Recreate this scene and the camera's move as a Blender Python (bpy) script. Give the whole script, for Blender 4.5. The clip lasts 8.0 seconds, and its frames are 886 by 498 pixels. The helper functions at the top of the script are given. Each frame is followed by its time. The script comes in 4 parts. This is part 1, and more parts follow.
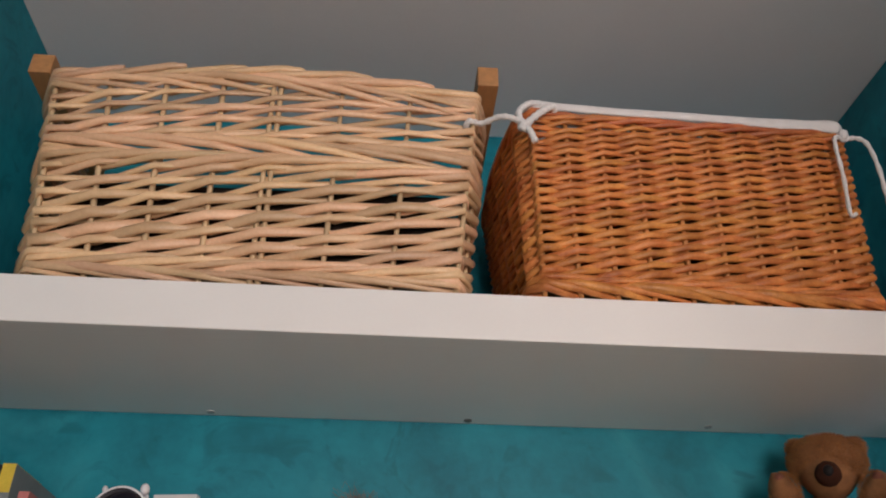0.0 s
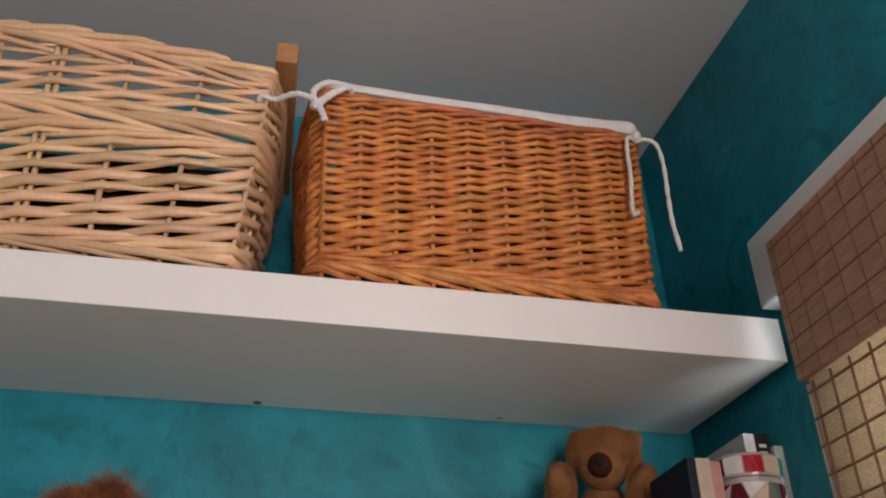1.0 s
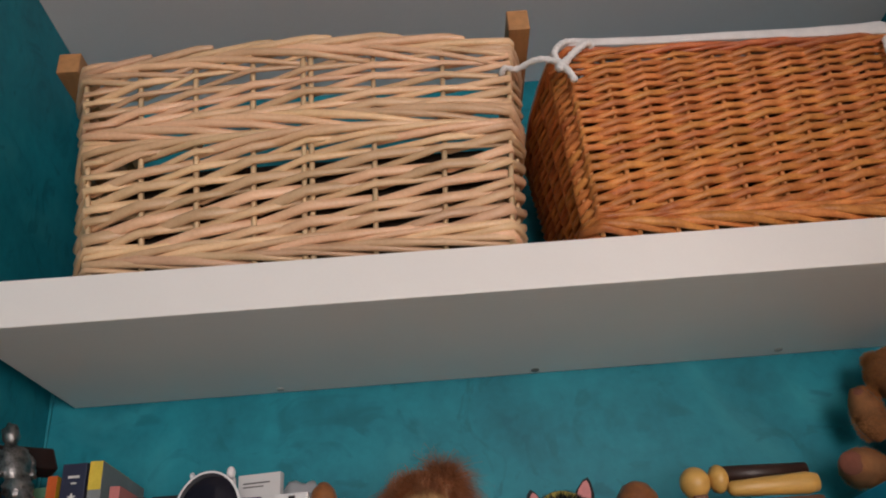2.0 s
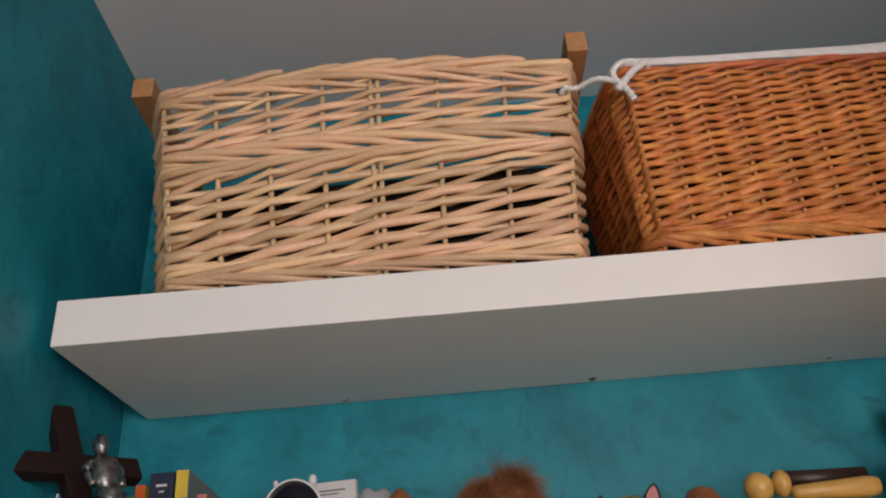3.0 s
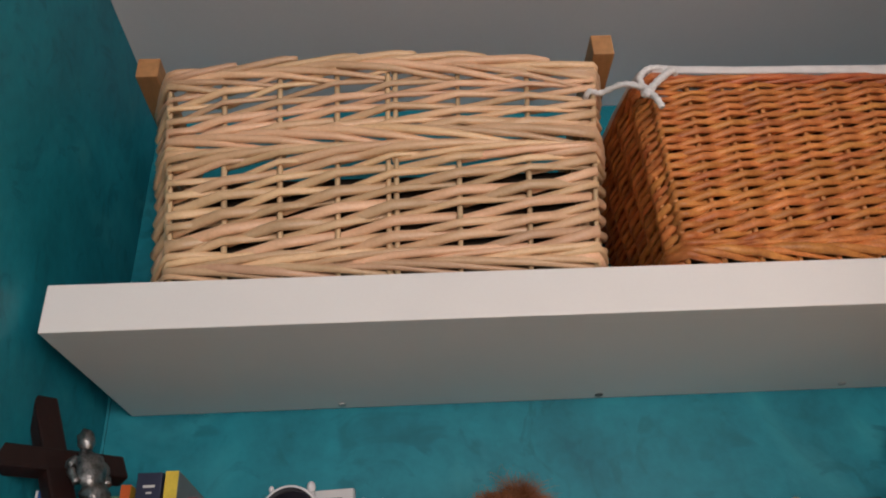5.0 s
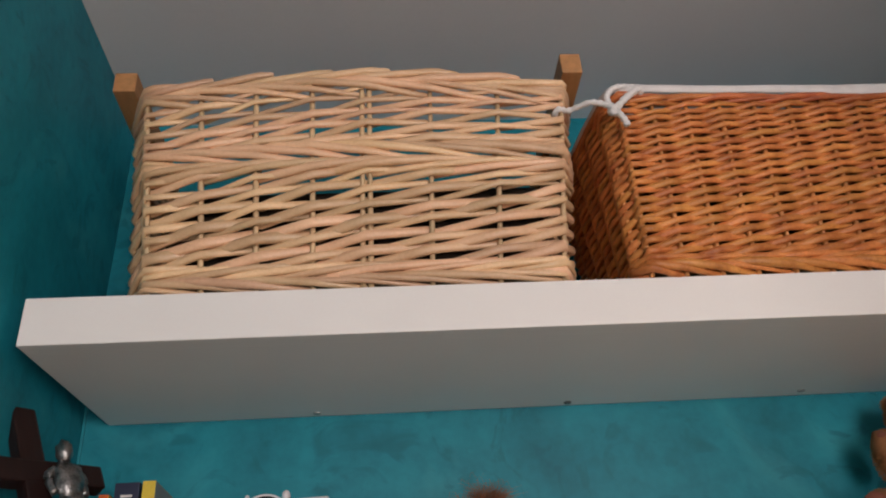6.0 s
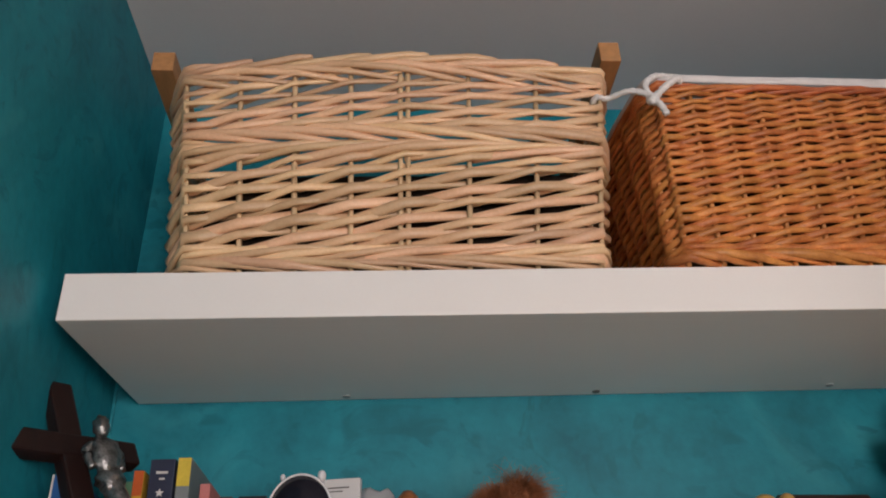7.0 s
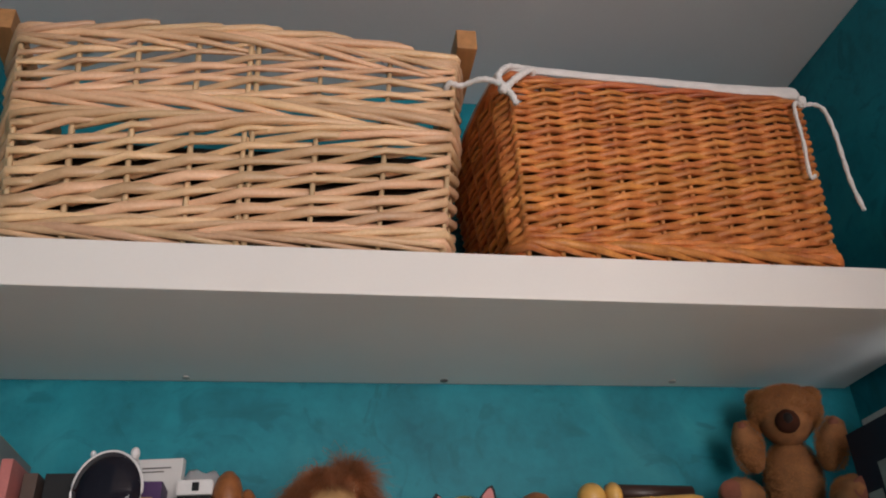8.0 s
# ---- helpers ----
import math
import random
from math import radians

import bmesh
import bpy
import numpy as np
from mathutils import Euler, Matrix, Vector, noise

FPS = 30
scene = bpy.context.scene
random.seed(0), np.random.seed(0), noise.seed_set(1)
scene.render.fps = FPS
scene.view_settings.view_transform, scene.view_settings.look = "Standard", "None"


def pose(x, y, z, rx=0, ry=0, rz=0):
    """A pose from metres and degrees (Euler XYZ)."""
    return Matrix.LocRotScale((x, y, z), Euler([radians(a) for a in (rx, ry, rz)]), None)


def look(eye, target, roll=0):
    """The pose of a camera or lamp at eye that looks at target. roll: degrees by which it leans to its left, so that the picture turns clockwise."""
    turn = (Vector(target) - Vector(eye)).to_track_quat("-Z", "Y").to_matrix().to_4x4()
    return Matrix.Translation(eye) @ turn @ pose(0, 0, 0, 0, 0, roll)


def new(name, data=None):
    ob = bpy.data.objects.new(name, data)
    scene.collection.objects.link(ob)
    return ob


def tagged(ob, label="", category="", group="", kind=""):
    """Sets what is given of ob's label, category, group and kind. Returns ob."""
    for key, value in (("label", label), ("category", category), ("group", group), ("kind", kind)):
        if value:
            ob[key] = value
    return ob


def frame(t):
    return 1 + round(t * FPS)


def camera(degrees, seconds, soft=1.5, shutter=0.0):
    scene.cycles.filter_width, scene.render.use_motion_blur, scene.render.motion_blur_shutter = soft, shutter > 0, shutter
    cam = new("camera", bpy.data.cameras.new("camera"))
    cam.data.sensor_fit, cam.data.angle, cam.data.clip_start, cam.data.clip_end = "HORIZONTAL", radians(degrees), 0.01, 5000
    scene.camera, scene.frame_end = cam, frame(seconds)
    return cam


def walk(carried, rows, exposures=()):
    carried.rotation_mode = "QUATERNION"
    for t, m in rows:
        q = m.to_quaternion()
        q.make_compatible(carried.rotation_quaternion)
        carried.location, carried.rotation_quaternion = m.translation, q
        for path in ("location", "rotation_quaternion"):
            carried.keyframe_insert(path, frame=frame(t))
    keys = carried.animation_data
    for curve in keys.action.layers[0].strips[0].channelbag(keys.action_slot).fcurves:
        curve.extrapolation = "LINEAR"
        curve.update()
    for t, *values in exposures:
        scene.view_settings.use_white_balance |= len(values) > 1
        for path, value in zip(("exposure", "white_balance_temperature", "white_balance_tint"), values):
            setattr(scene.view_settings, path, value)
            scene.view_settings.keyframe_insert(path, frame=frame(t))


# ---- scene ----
cam = camera(56.2, 8.0, soft=2.0)
PATH = [
    (0, (0.464, -0.719, 1.653), (0.584, 0.976, 2.707), 0.5),
    (0.3, (0.536, -0.719, 1.653), (0.745, 0.962, 2.714), 0.9),
    (0.5, (0.573, -0.719, 1.651), (0.859, 0.958, 2.702), -0.1),
    (0.7, (0.594, -0.72, 1.648), (0.94, 0.949, 2.695), -0.6),
    (1, (0.604, -0.721, 1.644), (0.921, 0.952, 2.694), 0.0),
    (1.2, (0.589, -0.718, 1.646), (0.832, 1.002, 2.637), -0.7),
    (1.5, (0.534, -0.712, 1.653), (0.722, 1.001, 2.669), -2.8),
    (1.7, (0.494, -0.71, 1.657), (0.601, 1.015, 2.663), -3.4),
    (2, (0.441, -0.71, 1.66), (0.487, 1.043, 2.623), -4.9),
    (2.2, (0.413, -0.715, 1.656), (0.491, 1.022, 2.645), -5.1),
    (3.3, (0.351, -0.746, 1.653), (0.361, 0.997, 2.634), -5.1),
    (3.5, (0.318, -0.739, 1.647), (0.368, 0.993, 2.645), -4.4),
    (3.8, (0.321, -0.715, 1.64), (0.426, 1.012, 2.643), -2.4),
    (4, (0.322, -0.699, 1.639), (0.416, 1.036, 2.63), -1.6),
    (4.3, (0.32, -0.685, 1.641), (0.409, 1.056, 2.621), -3.2),
    (4.5, (0.319, -0.682, 1.646), (0.396, 1.052, 2.639), -3.6),
    (4.8, (0.332, -0.693, 1.66), (0.372, 1.025, 2.682), -2.6),
    (5, (0.344, -0.705, 1.665), (0.426, 1.021, 2.671), -3.2),
    (5.2, (0.349, -0.713, 1.658), (0.461, 0.998, 2.688), -2.9),
    (6.3, (0.345, -0.734, 1.667), (0.489, 0.993, 2.663), -4.3),
    (6.5, (0.331, -0.733, 1.666), (0.461, 0.986, 2.68), -3.0),
    (6.8, (0.314, -0.73, 1.661), (0.436, 0.995, 2.666), -2.6),
    (7, (0.312, -0.725, 1.657), (0.444, 1.005, 2.651), -2.7),
    (7.2, (0.328, -0.717, 1.655), (0.487, 1.019, 2.635), -3.0),
    (7.5, (0.374, -0.71, 1.651), (0.631, 1.023, 2.617), -3.8),
    (7.7, (0.391, -0.71, 1.646), (0.701, 1.002, 2.633), -3.7),
    (8, (0.396, -0.711, 1.636), (0.713, 0.991, 2.636), -3.2),
]
walk(cam, [(t, look(eye, target, roll)) for t, eye, target, roll in PATH])

# ---- light ----
world = bpy.data.worlds.new("world")
scene.world = world
world.use_nodes = True
wn = world.node_tree
sky = wn.nodes.new("ShaderNodeTexSky")
sky.sky_type, sky.sun_disc = "NISHITA", False
sky.sun_elevation, sky.sun_rotation = radians(35), radians(200)
wn.links.new(sky.outputs[0], wn.nodes["Background"].inputs[0])
wn.nodes["Background"].inputs[1].default_value = 0.10
scene.view_settings.exposure = 0.0


def area(name, eye, target, sx, sy, power, colour):
    d = bpy.data.lights.new(name, "AREA")
    d.shape, d.size, d.size_y, d.energy, d.color = "RECTANGLE", sx, sy, power, colour
    ob = new(name, d)
    ob.matrix_world = look(eye, target)
    return ob


WIN_X = 1.12                                        # middle of the room's own window
area("daylight_of_room_window", (WIN_X, -2.98, 1.53), (0.6, 0.2, 1.75), 1.3, 1.35, 56, (1.0, 0.905, 0.875))
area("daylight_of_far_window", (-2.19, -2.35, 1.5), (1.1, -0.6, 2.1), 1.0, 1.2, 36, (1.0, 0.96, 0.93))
area("daylight_of_side_window", (1.24, -0.465, 1.64), (0.2, -0.465, 1.64), 0.77, 0.82, 23, (0.86, 0.94, 1.0))


# ---- materials ----
def mat(name, col, rough=0.6, var=0.15, scale=30.0, fine=400.0, bump=0.1, metal=0.0, rand=0.0, hue=0.0, stretch=(1, 1, 1), dark=None, spec=0.5, depth=0.002):
    """A surface whose colour varies at two scales and, by rand and hue, from piece to piece."""
    m = bpy.data.materials.new(name)
    m.use_nodes = True
    t = m.node_tree
    b = t.nodes["Principled BSDF"]
    tc = t.nodes.new("ShaderNodeTexCoord")
    mp = t.nodes.new("ShaderNodeMapping")
    mp.inputs["Scale"].default_value = stretch
    t.links.new(tc.outputs["Object"], mp.inputs[0])
    big, small = t.nodes.new("ShaderNodeTexNoise"), t.nodes.new("ShaderNodeTexNoise")
    for n, sc in ((big, scale), (small, fine)):
        n.inputs["Scale"].default_value, n.inputs["Detail"].default_value = sc, 4.0
        t.links.new(mp.outputs[0], n.inputs["Vector"])
    ramp = t.nodes.new("ShaderNodeValToRGB")
    d = dark if dark else tuple(c * (1 - 2 * var) for c in col)
    ramp.color_ramp.elements[0].position, ramp.color_ramp.elements[0].color = 0.3, (*d, 1)
    ramp.color_ramp.elements[1].position, ramp.color_ramp.elements[1].color = 0.7, (*[min(1, c * (1 + var)) for c in col], 1)
    mix = t.nodes.new("ShaderNodeMix")
    mix.inputs[0].default_value = 0.3
    t.links.new(big.outputs[0], mix.inputs[2])
    t.links.new(small.outputs[0], mix.inputs[3])
    t.links.new(mix.outputs[0], ramp.inputs[0])
    out = ramp.outputs[0]
    if rand or hue:
        oi = t.nodes.new("ShaderNodeObjectInfo")
        hs = t.nodes.new("ShaderNodeHueSaturation")
        for key, lo, hi in (("Value", 1 - rand, 1 + rand), ("Hue", 0.5 - hue, 0.5 + hue)):
            r = t.nodes.new("ShaderNodeMapRange")
            r.inputs["To Min"].default_value, r.inputs["To Max"].default_value = lo, hi
            if key == "Hue":
                w = t.nodes.new("ShaderNodeMath")
                w.operation, w.inputs[1].default_value = "MULTIPLY", 7.31
                f = t.nodes.new("ShaderNodeMath")
                f.operation = "FRACT"
                t.links.new(oi.outputs["Random"], w.inputs[0])
                t.links.new(w.outputs[0], f.inputs[0])
                t.links.new(f.outputs[0], r.inputs["Value"])
            else:
                t.links.new(oi.outputs["Random"], r.inputs["Value"])
            t.links.new(r.outputs[0], hs.inputs[key])
        t.links.new(out, hs.inputs["Color"])
        out = hs.outputs[0]
    t.links.new(out, b.inputs["Base Color"])
    b.inputs["Roughness"].default_value, b.inputs["Metallic"].default_value = rough, metal
    b.inputs["Specular IOR Level"].default_value = spec
    if bump:
        bp = t.nodes.new("ShaderNodeBump")
        bp.inputs["Strength"].default_value, bp.inputs["Distance"].default_value = bump, depth
        t.links.new(mix.outputs[0], bp.inputs["Height"])
        t.links.new(bp.outputs[0], b.inputs["Normal"])
    return m


def teal_paint():
    """Turquoise wall paint, brushed on unevenly over plaster: broad strokes, lighter scuffs, low relief."""
    m = mat("teal_wall_paint", (0.012, 0.232, 0.292), 0.5, 0.16, 9, 70, 0.5, dark=(0.006, 0.135, 0.180), spec=0.28, depth=0.003)
    t = m.node_tree
    b = t.nodes["Principled BSDF"]
    src = b.inputs["Base Color"].links[0].from_socket
    tc = t.nodes.new("ShaderNodeTexCoord")
    warp = t.nodes.new("ShaderNodeTexNoise")
    warp.inputs["Scale"].default_value, warp.inputs["Distortion"].default_value = 5.0, 1.6
    warp.inputs["Detail"].default_value = 6.0
    t.links.new(tc.outputs["Object"], warp.inputs["Vector"])
    r = t.nodes.new("ShaderNodeMapRange")
    r.inputs["From Min"].default_value, r.inputs["From Max"].default_value = 0.55, 0.85
    r.inputs["To Max"].default_value = 0.75
    t.links.new(warp.outputs[0], r.inputs["Value"])
    mx = t.nodes.new("ShaderNodeMix")
    mx.data_type = "RGBA"
    t.links.new(r.outputs[0], mx.inputs[0])
    t.links.new(src, mx.inputs[6])
    mx.inputs[7].default_value = (0.050, 0.34, 0.395, 1)
    # thin swirled brush marks
    sw = t.nodes.new("ShaderNodeTexNoise")
    sw.inputs["Scale"].default_value, sw.inputs["Distortion"].default_value, sw.inputs["Detail"].default_value = 11.0, 3.2, 3.0
    t.links.new(tc.outputs["Object"], sw.inputs["Vector"])
    r2 = t.nodes.new("ShaderNodeMapRange")
    r2.inputs["From Min"].default_value, r2.inputs["From Max"].default_value, r2.inputs["To Max"].default_value = 0.55, 0.66, 0.6
    t.links.new(sw.outputs[0], r2.inputs["Value"])
    mx2 = t.nodes.new("ShaderNodeMix")
    mx2.data_type = "RGBA"
    t.links.new(r2.outputs[0], mx2.inputs[0])
    t.links.new(mx.outputs[2], mx2.inputs[6])
    mx2.inputs[7].default_value = (0.005, 0.125, 0.165, 1)
    t.links.new(mx2.outputs[2], b.inputs["Base Color"])
    return m


TEAL = teal_paint()
CEIL = mat("ceiling_paint", (0.70, 0.70, 0.725), 0.9, 0.02, 6, 220, 0.15)
OFFWHITE = mat("room_wall_paint", (0.33, 0.30, 0.28), 0.9, 0.03, 5, 150, 0.15)
FLOORWOOD = mat("floor_wood", (0.58, 0.32, 0.16), 0.5, 0.2, 8, 120, 0.2, stretch=(1, 12, 1))
SHELF = mat("white_laminate", (0.80, 0.77, 0.755), 0.42, 0.015, 9, 300, 0.04)
HOLE = mat("screw_plug_grey", (0.12, 0.115, 0.11), 0.6, 0.1, 200, 900, 0.1)
PLUG = mat("screw_plug_pale", (0.42, 0.405, 0.40), 0.6, 0.1, 200, 900, 0.1)
WILLOW = mat("pale_willow", (0.71, 0.462, 0.285), 0.38, 0.12, 20, 300, 0.15, rand=0.21, hue=0.010, dark=(0.56, 0.34, 0.19))
WILLOW_S = mat("pale_willow_stake", (0.64, 0.45, 0.26), 0.5, 0.12, 45, 420, 0.2, rand=0.12)
BROWN = mat("varnished_brown_willow", (0.62, 0.245, 0.072), 0.40, 0.2, 55, 420, 0.25, spec=0.35, rand=0.20, hue=0.008, dark=(0.36, 0.10, 0.025))
BROWN_R = mat("varnished_red_willow", (0.52, 0.175, 0.055), 0.40, 0.2, 55, 420, 0.25, spec=0.35, rand=0.20, hue=0.010, dark=(0.31, 0.080, 0.024))
BROWN_S = mat("varnished_brown_stake", (0.60, 0.25, 0.08), 0.36, 0.15, 55, 420, 0.2, rand=0.15)
PLY = mat("basket_base_board", (0.20, 0.12, 0.06), 0.8, 0.2, 20, 200, 0.2)
PINE = mat("pine_bar", (0.46, 0.22, 0.085), 0.55, 0.15, 18, 160, 0.15, stretch=(6, 1, 6))
COTTON = mat("white_cotton", (0.72, 0.68, 0.67), 0.95, 0.06, 60, 900, 0.6)
CORD = mat("white_cotton_cord", (0.76, 0.73, 0.72), 0.95, 0.08, 300, 1500, 0.7)


# ---- mesh helpers ----
def part(name, bm, material, parent=None, label="", smooth=False):
    me = bpy.data.meshes.new(name)
    bmesh.ops.recalc_face_normals(bm, faces=bm.faces)
    bm.to_mesh(me)
    bm.free()
    if smooth:
        me.polygons.foreach_set("use_smooth", [True] * len(me.polygons))
    me.materials.append(material)
    ob = new(name, me)
    if parent is not None:
        ob.parent = parent
    if label:
        ob["label"] = label
    return ob


def empty(name, label, category, group="", kind=""):
    return tagged(new(name), label, category, group, kind)


def box(x0, x1, y0, y1, z0, z1, bevel=0.0, bm=None, seg=2):
    bm2 = bmesh.new()
    bmesh.ops.create_cube(bm2, size=1)
    for v in bm2.verts:
        v.co = Vector(((x0 + x1) / 2 + v.co.x * (x1 - x0), (y0 + y1) / 2 + v.co.y * (y1 - y0), (z0 + z1) / 2 + v.co.z * (z1 - z0)))
    if bevel:
        bmesh.ops.bevel(bm2, geom=bm2.edges[:], offset=bevel, segments=seg, affect="EDGES", profile=0.6)
    return join(bm, bm2)


def join(bm, other):
    if bm is None:
        return other
    me = bpy.data.meshes.new("tmp")
    other.to_mesh(me)
    other.free()
    bm.from_mesh(me)
    bpy.data.meshes.remove(me)
    return bm


def ball(c, r, bm=None, u=20, v=12, m=None, lump=0.0, seed=0.0):
    b = bmesh.new()
    bmesh.ops.create_uvsphere(b, u_segments=u, v_segments=v, radius=1)
    for q in b.verts:
        k = 1 + lump * noise.noise(q.co * 2.2 + Vector((seed, seed * 2, 0)))
        p = Vector((q.co.x * r[0] * k, q.co.y * r[1] * k, q.co.z * r[2] * k))
        q.co = (m @ p if m else p) + Vector(c)
    return join(bm, b)


def lathe(profile, m, n=24, bm=None):
    """Turns (radius, height) pairs round the z axis, then places them by m."""
    b = bmesh.new()
    rings = []
    for r, z in profile:
        rings.append([b.verts.new(m @ Vector((r * math.cos(2 * math.pi * i / n), r * math.sin(2 * math.pi * i / n), z))) for i in range(n)])
    for a, c in zip(rings, rings[1:]):
        for i in range(n):
            b.faces.new((a[i], a[(i + 1) % n], c[(i + 1) % n], c[i]))
    b.faces.new(rings[0])
    b.faces.new(rings[-1])
    return join(bm, b)


def tube(pts, radii, sides=6, closed=False, bm=None, flat=1.0):
    """A round rod along pts, with a radius at each."""
    b = bmesh.new()
    n, rings, up = len(pts), [], Vector((0.03, 0.05, 1))
    for i, p in enumerate(pts):
        a, c = (pts[i - 1], pts[(i + 1) % n]) if closed else (pts[max(0, i - 1)], pts[min(n - 1, i + 1)])
        d = (c - a).normalized()
        u = up - d * up.dot(d)
        if u.length < 0.1:
            u = Vector((1, 0, 0)) - d * d.x
        u.normalize()
        w = d.cross(u)
        rings.append([b.verts.new(p + (u * math.cos(2 * math.pi * k / sides) + w * flat * math.sin(2 * math.pi * k / sides)) * radii[i]) for k in range(sides)])
    for i in range(n if closed else n - 1):
        r, q = rings[i], rings[(i + 1) % n]
        for k in range(sides):
            b.faces.new((r[k], r[(k + 1) % sides], q[(k + 1) % sides], q[k]))
    if not closed:
        b.faces.new(rings[0])
        b.faces.new(rings[-1])
    return join(bm, b)


def spline(nodes, sub, closed=False):
    """Catmull-Rom curve through the nodes."""
    out, n = [], len(nodes)
    for i in range(n if closed else n - 1):
        if closed:
            p = [nodes[(i + k) % n] for k in (-1, 0, 1, 2)]
        else:
            p = [nodes[max(0, i - 1)], nodes[i], nodes[i + 1], nodes[min(n - 1, i + 2)]]
        for j in range(sub):
            t = j / sub
            out.append(0.5 * (2 * p[1] + (p[2] - p[0]) * t + (2 * p[0] - 5 * p[1] + 4 * p[2] - p[3]) * t * t + (3 * p[1] - p[0] - 3 * p[2] + p[3]) * t ** 3))
    if not closed:
        out.append(nodes[-1])
    return out


def bent(nodes, sub, straight=0.6):
    """A rod that runs nearly straight from node to node and bends at them."""
    out = []
    for i, p in enumerate(spline(nodes, sub)):
        a, t = min(i // sub, len(nodes) - 2), (i - min(i // sub, len(nodes) - 2) * sub) / sub
        out.append(p.lerp(nodes[a].lerp(nodes[a + 1], t), straight))
    return out


# ---- structure ----
XL, XR, YB, ZC = -0.014, 1.121, 0.235, 2.466      # alcove walls and ceiling
XFAR, YEND = -2.2, -3.0                            # the room behind

bm = box(XFAR, XR + 0.14, YB, YB + 0.12, 2.03, ZC + 0.02)
for v in bm.verts:
    v.co.y += 0.024 if v.co.z > 2.2 else 0.0      # the plaster leans back above the shelf
box(XFAR, XR + 0.14, YB, YB + 0.12, 0, 2.03, bm=bm)
tagged(part("wall_back", bm, TEAL), "turquoise painted plaster wall with brushed uneven paint", "wall", kind="structure")
tagged(part("wall_left", box(XL - 0.10, XL, -0.95, YB + 0.03, 0, ZC - 0.001), TEAL), "turquoise painted plaster side wall of the alcove", "wall", kind="structure")
bm = box(XR, XR + 0.14, -1.15, -0.86, 0, ZC - 0.001)
box(XR, XR + 0.142, -0.068, YB + 0.04, 0, ZC - 0.001, bm=bm)
box(XR, XR + 0.14, -0.86, -0.068, 0, 1.2, bm=bm)
box(XR, XR + 0.14, -0.86, -0.068, 2.07, ZC - 0.001, bm=bm)
for v in bm.verts:
    if v.co.y > 0.2 and v.co.x < XR + 0.01:
        v.co.x -= 0.012                            # the alcove narrows a little towards the back
tagged(part("wall_right", bm, TEAL), "turquoise painted wall with a window opening", "wall", kind="structure")
tagged(part("trim", box(XL, XL + 0.0035, YB - 0.0035, YB, 0, 2.03, 0.0012), TEAL), "thin painted filler bead in the wall corner", "trim", kind="structure")
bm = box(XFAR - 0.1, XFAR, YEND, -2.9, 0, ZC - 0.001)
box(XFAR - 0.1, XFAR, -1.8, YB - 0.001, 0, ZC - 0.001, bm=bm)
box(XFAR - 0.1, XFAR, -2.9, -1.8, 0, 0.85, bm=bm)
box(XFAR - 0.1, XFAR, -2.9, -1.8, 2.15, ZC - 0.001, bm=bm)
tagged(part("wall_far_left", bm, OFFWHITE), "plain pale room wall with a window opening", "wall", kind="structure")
bm = box(XFAR, WIN_X - 0.65, YEND - 0.1, YEND, 0, ZC - 0.001)
box(WIN_X + 0.65, 2.8, YEND - 0.1, YEND, 0, ZC - 0.001, bm=bm)
box(WIN_X - 0.65, WIN_X + 0.65, YEND - 0.1, YEND, 0, 0.85, bm=bm)
box(WIN_X - 0.65, WIN_X + 0.65, YEND - 0.1, YEND, 2.25, ZC - 0.001, bm=bm)
tagged(part("wall_far_right", box(2.8, 2.9, YEND, -1.15, 0, ZC - 0.001), OFFWHITE), "plain pale room wall", "wall", kind="structure")
tagged(part("wall_return", box(XR + 0.1405, 2.9, -1.149, -1.05, 0, ZC - 0.001), OFFWHITE), "plain pale room wall", "wall", kind="structure")
tagged(part("wall_rear", bm, OFFWHITE), "plain pale room wall with a window opening", "wall", kind="structure")
tagged(part("ceiling", box(XFAR - 0.1, 2.9, YEND - 0.1, YB + 0.13, ZC, ZC + 0.12), CEIL), "plain matt white painted ceiling", "ceiling", kind="structure")
tagged(part("floor", box(XFAR - 0.1, 2.9, YEND - 0.1, YB + 0.11, -0.12, 0), FLOORWOOD), "brown wooden floor", "floor", kind="structure")


# ---- shelves ----
SL, ST, SH = 1.109, 0.05, 2.0


def shelf(z, label, plugs):
    top = empty("floating_shelf", label, "shelf", "floating shelves")
    bm = box(0.0, SL, 0.0, YB - 0.001, z, z + ST, 0.0012)
    for v in bm.verts:
        if v.co.x < 0.1:
            v.co.x += 0.016 * v.co.y / YB
        elif v.co.x > 1.0:
            v.co.x -= 0.008 * v.co.y / YB
    part("board", bm, SHELF, top)
    for x, y, m in plugs:
        part("screw_plug", lathe([(0.0002, -0.0008), (0.0044, -0.0008), (0.005, 0.0004), (0.003, 0.0008)], pose(x, y, z - 0.0004), 14), m, top, "small grey screw plug")
    return top


shelf(SH, "thick white laminate floating shelf carrying two wicker baskets", ((0.261, 0.221, PLUG), (0.562, 0.222, HOLE), (0.852, 0.216, PLUG)))
LOW = 1.70
shelf(LOW - ST, "thick white laminate floating shelf crowded with books and toys", ())


